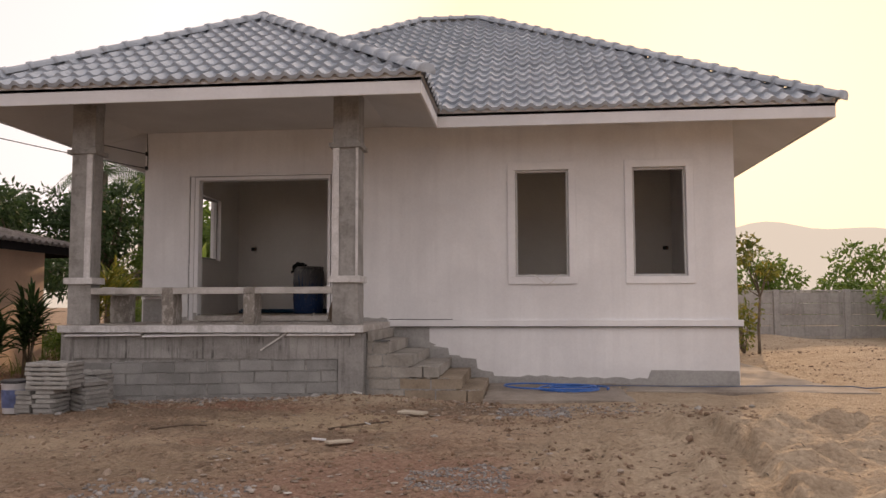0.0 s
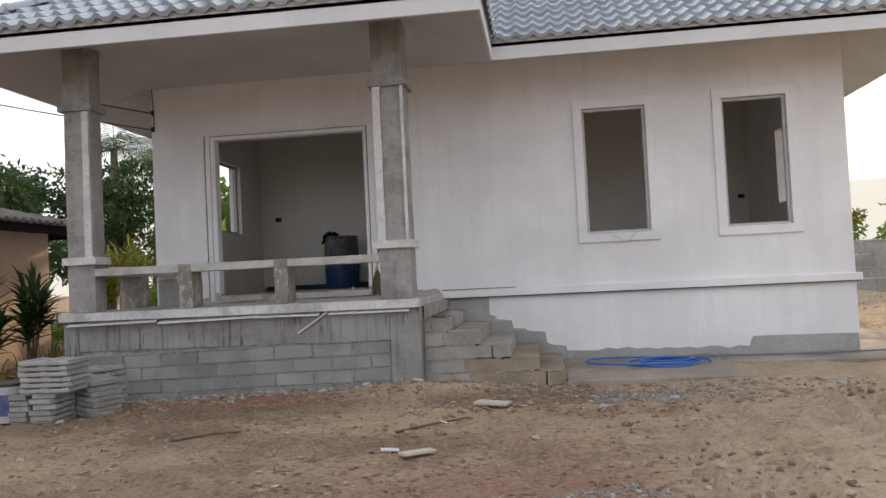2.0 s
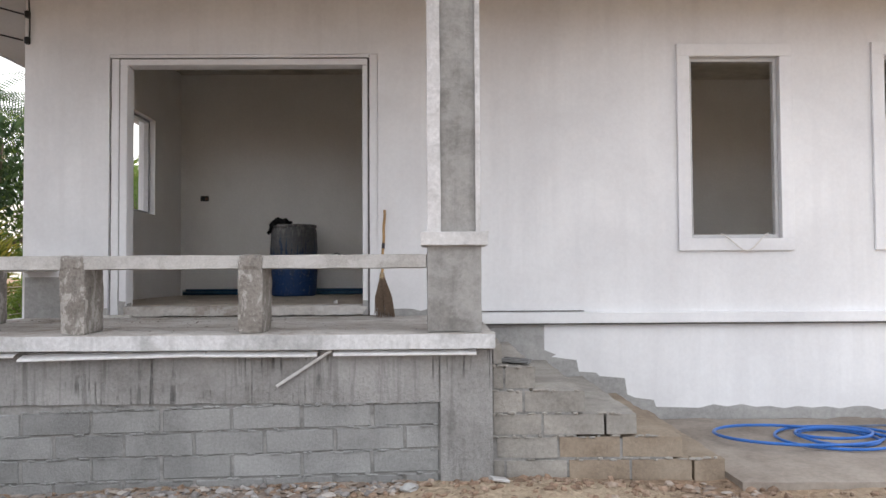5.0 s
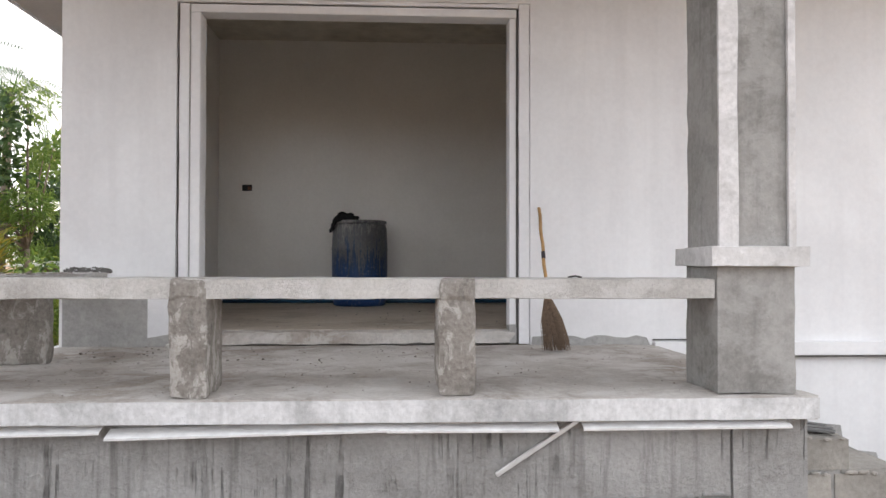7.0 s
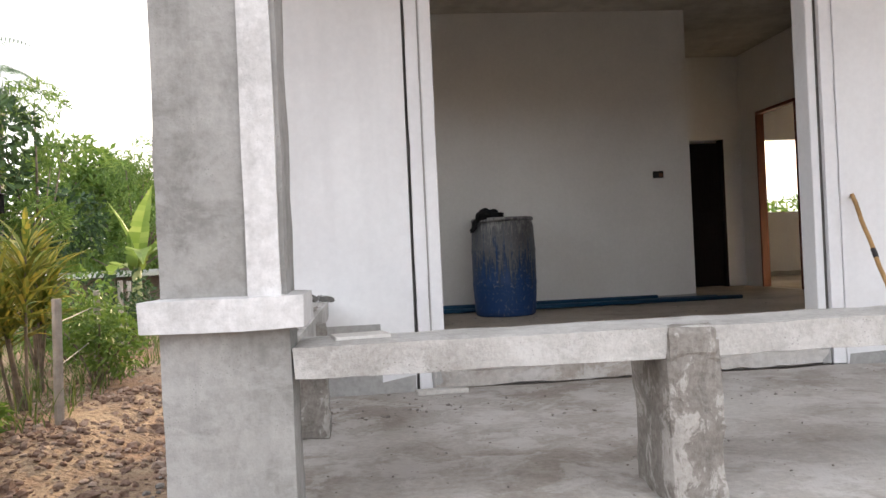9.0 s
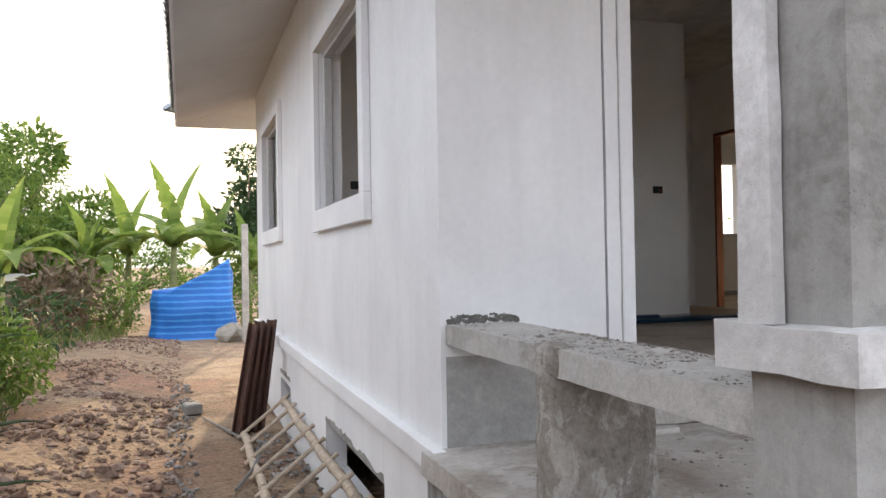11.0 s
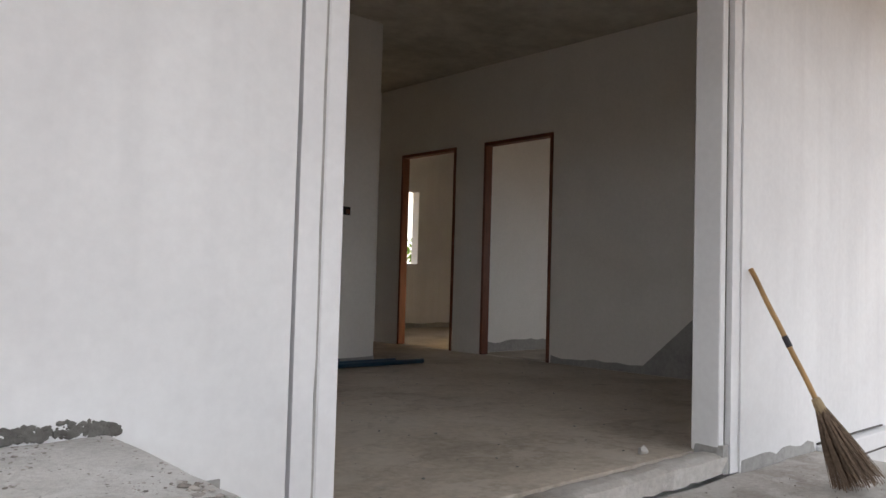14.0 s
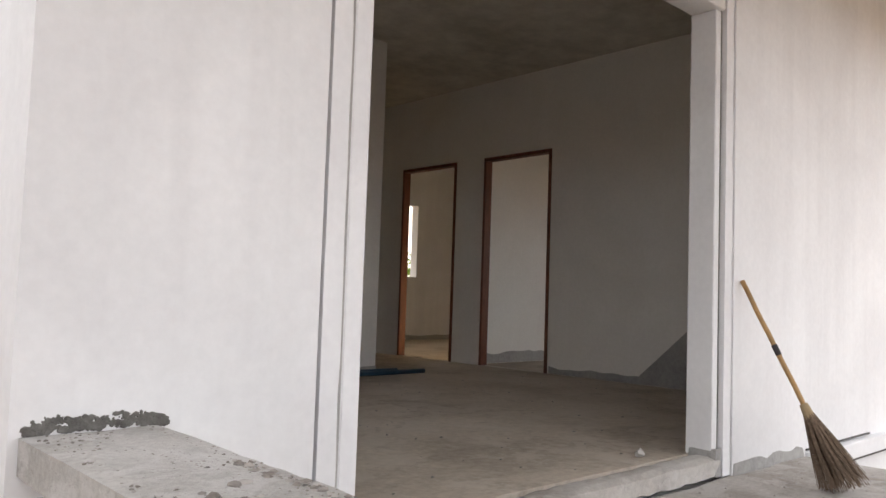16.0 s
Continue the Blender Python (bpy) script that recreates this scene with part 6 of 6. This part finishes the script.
scatter("gravel", [(-0.35, 0.45, 8.5, 9.25, 1900, 0.018), (0.3, 1.3, 8.8, 9.5, 350, 0.020), (-0.85, -0.15, 5.1, 5.8, 1000, 0.018), (-2.9, -1.8, 3.8, 5.2, 500, 0.030), (-5.2, -2.6, 9.35, 9.75, 380, 0.040)], M_GRAVEL, "patches of grey crushed gravel", "gravel", 102)
scatter("earth_rubble", [(-9.2, -7.0, 9.5, 28, 7000, 0.045), (-8.5, -7.1, 10, 20, 500, 0.08), (4.3, 9.0, 12, 22, 1100, 0.03)], M_RUBBLE, "reddish rubble and clods on the earth bank", "rubble", 103)
scatter("porch_crumbs", [(-5.9, -2.2, 9.8, 11.7, 800, 0.006), (-5.7, -5.0, 10.8, 11.7, 60, 0.012), (-5.2, -3.4, 10.9, 11.6, 60, 0.011)], M_CLOD_GREY, "mortar crumbs on the porch floor", "crumbs", 104, 0, lambda x, y: PORCH_Z)
scatter("floor_crumbs", [(-5.0, -0.7, 11.95, 15.3, 220, 0.010)], M_MORTAR, "crumbs on the floor inside", "crumbs", 105, 0, lambda x, y: FLOOR_Z)
scatter("rail_crumbs", [(-5.95, -5.69, 10.05, 11.72, 1500, 0.005), (-5.92, -5.70, 10.3, 11.2, 110, 0.009), (-5.90, -5.71, 10.4, 11.15, 14, 0.020), (-5.74, -5.70, 10.1, 11.3, 130, 0.013)], M_CLOD_GREY, "dried mortar crumbs along the rail top", "crumbs", 106, 0, lambda x, y: 1.431, (0.25, 0.5))
scatter("path_rubble", [(-6.45, -6.0, 12.2, 16.5, 500, 0.035), (-7.1, -6.85, 11, 20, 400, 0.04)], M_GRAVEL, "broken concrete chips beside the path", "chips", 107, 0, lambda x, y: 0.05)
for i, (x, y, r) in enumerate(((-0.85, 7.15, 0.05), (-2.55, 9.35, 0.07), (-2.75, 9.2, 0.05), (0.35, 8.75, 0.06), (-3.9, 9.15, 0.06), (-5.1, 8.2, 0.05), (1.9, 9.2, 0.07), (-0.3, 8.3, 0.06), (2.6, 9.6, 0.06), (-4.9, 8.6, 0.045))):
    stone("rubble_stone", gz(x, y, r * 0.2), r * 0.7, M_CEM if i % 2 else M_STEPB, i, 0.5, "broken piece of grey concrete on the earth", "stone", "rubble stones")
stone("round_boulder", (-5.95, 26.6, ground_z(-5.95, 26.6) + 0.15), 0.3, M_STEPB, 9, 0.8, "rounded pale boulder by the tarpaulin", "boulder")
plank("path_brick", (-6.86, 17.8, 0.11), (0.09, 0.11, 0.06), 0.2, M_BLOCK, "loose grey block on the side path", "block")

M_FLAKE = stone_mat("plaster_flakes", [(0, (0.13, 0.095, 0.07)), (0.55, (0.27, 0.22, 0.18)), (0.85, (0.42, 0.38, 0.34)), (1, (0.66, 0.64, 0.61))])
scatter("plaster_flakes", [(-5.2, -2.5, 9.35, 9.74, 380, 0.055), (-6.3, 0.5, 3.5, 9.3, 170, 0.036), (-1.4, 1.6, 8.2, 9.5, 110, 0.04), (-2.6, -0.8, 4.6, 6.8, 130, 0.036), (-0.9, -0.4, 9.2, 9.8, 30, 0.055)], M_FLAKE, "flat flakes of broken plaster strewn over the yard", "flakes", 121, 0.004, None, (0.08, 0.2))
rng = np.random.default_rng(120)
vs, fs = [], []
for k in range(1500):
    x, y = rng.uniform(-6.5, 4.0), rng.uniform(1.8, 9.6)
    blade(vs, fs, gz(x, y, 0.006), rng.uniform(0, 6.283), radians(rng.uniform(-4, 14)), rng.uniform(0.03, 0.13), rng.uniform(0.004, 0.02), radians(rng.uniform(-20, 30)), 2, 0.2)
tagged(raw_mesh("litter", vs, fs, L_LITTER), "dry twigs and leaf litter over the yard", "litter", kind="stuff")

# ---------------------------------------------------------------- porch blocks
BLOCK_W, BLOCK_H, PITCH_X, PITCH_Z = 0.412, 0.134, 0.431, 0.1455
bmb = bmesh.new()
box(bmb, 0, BLOCK_W, 0, 0.06, 0, BLOCK_H, bevel=0.006)
base_wall = bpy.data.objects["porch_base_front"]
block_mesh = None
for row in range(5):
    joint = -2.36 if row % 2 == 0 else -2.59
    for k in range(-1, 10):
        x = joint - (k + 1) * PITCH_X + 0.009
        a, b_ = max(x, -5.895), min(x + BLOCK_W, -2.378)
        if b_ - a < 0.05:
            continue
        if b_ - a > BLOCK_W - 0.001:
            if block_mesh is None:
                ob = part("block", bmb, M_BLOCK, base_wall)
                block_mesh = ob.data
            else:
                ob = new("block", block_mesh)
                ob.parent = base_wall
        else:
            bmc = bmesh.new()
            box(bmc, 0, b_ - a, 0, 0.06, 0, BLOCK_H, bevel=0.006)
            ob = part("block", bmc, M_BLOCK, base_wall)
        z = 0.498 + 0.022 * (a + 3.3) - BLOCK_H - row * PITCH_Z      # the courses climb a little
        ob.location = (a + random.uniform(-0.003, 0.003), 9.782 + random.uniform(-0.004, 0.005), z + random.uniform(-0.003, 0.003))
        ob.rotation_euler = (random.uniform(-0.012, 0.012), -0.022 + random.uniform(-0.006, 0.006), random.uniform(-0.006, 0.006))
rng = np.random.default_rng(63)
for row in range(4):                                     # lumpy mortar along the bed joints
    bm = bmesh.new()
    x = -5.88
    while x < -2.40:
        w = rng.uniform(0.015, 0.07)
        if rng.random() < (0.85 if row == 0 else 0.5):
            z = 0.505 + 0.022 * (x + 3.3) - row * PITCH_Z
            bmesh.ops.create_icosphere(bm, subdivisions=1, radius=1, matrix=Matrix.Translation((x, 9.784 + rng.uniform(-0.004, 0.003), z + rng.uniform(-0.005, 0.005))) @ Matrix.Diagonal((w * 0.65, 0.012, rng.uniform(0.005, 0.016 if row == 0 else 0.010), 1)))
        x += w
    part("mortar_bead", bm, M_BLOCK, base_wall, "lumpy pale mortar joint")

# ---------------------------------------------------------------- roof tiles
def make_tile_mat():
    m, nt, b, pos = start_material("glazed_roof_tile", 0.34, spec=0.5)
    n1 = noise_of(nt, pos, 1.4, 5, 0.6, 0.3)
    n2 = noise_of(nt, pos, 40, 4, 0.6)
    col = ramp(nt, n1, [(0.3, (0.30, 0.34, 0.39)), (0.7, (0.39, 0.43, 0.48))])
    oi = nt.nodes.new("ShaderNodeObjectInfo")
    col = mixc(nt, 1.0, col, ramp(nt, oi.outputs["Random"], [(0, (0.9, 0.91, 0.91)), (1, (1.06, 1.06, 1.06))]), "MULTIPLY")
    col = mixc(nt, ramp(nt, n2, [(0.6, (0, 0, 0)), (0.8, (0.35, 0.35, 0.35))]), col, (0.30, 0.29, 0.27))
    nt.links.new(col, b.inputs["Base Color"])
    nt.links.new(ramp(nt, n1, [(0.3, (0.16,) * 3), (0.7, (0.32,) * 3)]), b.inputs["Roughness"])
    bumped(nt, b, n2, 0.15, 0.003)
    return m


M_TILE = make_tile_mat()
TW, TL, EXPO, AMP = 0.40, 0.40, 0.315, 0.034


def tile_bm():
    return wave_sheet(TW, TL, 2, AMP, 0.052, 8)


whole = bpy.data.meshes.new("roof_tile_whole")
tb = tile_bm()
bmesh.ops.recalc_face_normals(tb, faces=tb.faces)
tb.to_mesh(whole)
tb.free()
whole.materials.append(M_TILE)
whole.polygons.foreach_set("use_smooth", [True] * len(whole.polygons))


def tile_slope(poly, along, singles):
    """Lay tiles on a roof plane whose first corner starts the eave; along is the eave's direction. Edge tiles are cut along the hips."""
    o = poly[0]
    ex = along.normalized()
    nrm = (poly[1] - poly[0]).cross(poly[2] - poly[0]).normalized()
    if nrm.z < 0:
        nrm = -nrm
    ey = nrm.cross(ex).normalized()
    loc = [((p - o).dot(ex), (p - o).dot(ey)) for p in poly]
    frame_m = Matrix((ex, ey, nrm)).transposed().to_4x4()
    frame_m.translation = o
    inside = [(loc[i], loc[(i + 1) % len(loc)]) for i in range(len(loc))]
    area = sum(a[0] * b[1] - b[0] * a[1] for a, b in inside)
    sgn = 1 if area > 0 else -1
    umin, umax, vmax = min(p[0] for p in loc), max(p[0] for p in loc), max(p[1] for p in loc)
    made = 0
    joined = bmesh.new()
    rows = int(vmax / EXPO) + 2
    cols = int((umax - umin) / TW) + 2
    for r in range(rows):
        v0 = -0.045 + r * EXPO
        for c in range(cols):
            u0 = umin + c * TW
            cs = [(u0, v0 + 0.08), (u0 + TW, v0 + 0.08), (u0 + TW, v0 + TL), (u0, v0 + TL)]
            cuts, out = [], False
            for i, (a, b) in enumerate(inside):
                if abs(a[1]) < 1e-4 and abs(b[1]) < 1e-4:
                    continue
                nx, ny = -(b[1] - a[1]) * sgn, (b[0] - a[0]) * sgn
                ln = math.hypot(nx, ny)
                ds = [((p[0] - a[0]) * nx + (p[1] - a[1]) * ny) / ln for p in cs]
                if max(ds) < 0.03:
                    out = True
                elif min(ds) < 0:
                    cuts.append((a, nx / ln, ny / ln))
            if out:
                continue
            tilt = Matrix.Translation((u0, v0, 0.050)) @ Matrix.Rotation(radians(-7.8), 4, "X")
            if not cuts and made < singles:
                ob = new("roof_tile", whole)
                ob.parent = roof
                ob.matrix_world = frame_m @ tilt
                made += 1
                continue
            bm = tile_bm()
            bmesh.ops.transform(bm, matrix=tilt, verts=bm.verts)
            for a, nx, ny in cuts:
                bmesh.ops.bisect_plane(bm, geom=bm.verts[:] + bm.edges[:] + bm.faces[:], plane_co=(a[0], a[1], 0), plane_no=(-nx, -ny, 0), clear_outer=True)
            if not bm.faces:
                bm.free()
                continue
            bmesh.ops.transform(bm, matrix=frame_m, verts=bm.verts)
            if made < singles:
                part("roof_tile", bm, M_TILE, roof, smooth=True)
                made += 1
            else:
                tmp = bpy.data.meshes.new("tmp")
                bm.to_mesh(tmp)
                bm.free()
                joined.from_mesh(tmp)
                bpy.data.meshes.remove(tmp)
    if joined.faces:
        ob = part("roof_tiles", joined, M_TILE, roof, smooth=True)
        ob["kind"] = "stuff"
    else:
        joined.free()
    return made


X, Y = Vector((1, 0, 0)), Vector((0, 1, 0))
used = tile_slope([C_FL, C_FR, APEX], X, 140)
used += tile_slope([C_FR, C_IN, MEET, APEX], Y, 0)
tile_slope([C_IN, C_MR, RIDGE_R, RIDGE_L, MEET], X, 300 - used)
tile_slope([C_MR, C_BR, RIDGE_R], Y, 0)
tile_slope([C_BL, C_FL, APEX, MEET, RIDGE_L], -Y, 0)

cap_mesh = None


def caps(a, b, lift=0.02):
    global cap_mesh
    d = b - a
    n = max(1, math.ceil(d.length / 0.335))
    rot = d.to_track_quat("Y", "Z").to_matrix().to_4x4()
    for k in range(n):
        if cap_mesh is None:
            bm = bmesh.new()
            rings = []
            for y, r in ((-0.03, 0.135), (0.03, 0.135), (0.035, 0.120), (0.36, 0.108)):
                rings.append([bm.verts.new((r * math.cos(t), y, r * 0.85 * math.sin(t))) for t in [math.pi * i / 10 for i in range(11)]])
            for q, w in zip(rings, rings[1:]):
                for i in range(10):
                    bm.faces.new([q[i], q[i + 1], w[i + 1], w[i]])
            bm.faces.new(rings[0])
            ob = part("ridge_tile", bm, M_TILE, roof, smooth=True)
            cap_mesh = ob.data
        else:
            ob = new("ridge_tile", cap_mesh)
            ob.parent = roof
        ob.matrix_world = Matrix.Translation(a + d * (k / n) + Vector((0, 0, lift))) @ rot


caps(C_FL + Vector((-0.05, -0.05, -0.03)), APEX)
caps(C_FR + Vector((0.05, -0.05, -0.03)), APEX)
caps(APEX, MEET)
caps(MEET, RIDGE_L)
caps(RIDGE_L, RIDGE_R)
caps(C_MR + Vector((0.05, -0.05, -0.03)), RIDGE_R)
caps(C_BR + Vector((0.05, 0.05, -0.03)), RIDGE_R)
caps(C_BL + Vector((-0.05, 0.05, -0.03)), RIDGE_L)
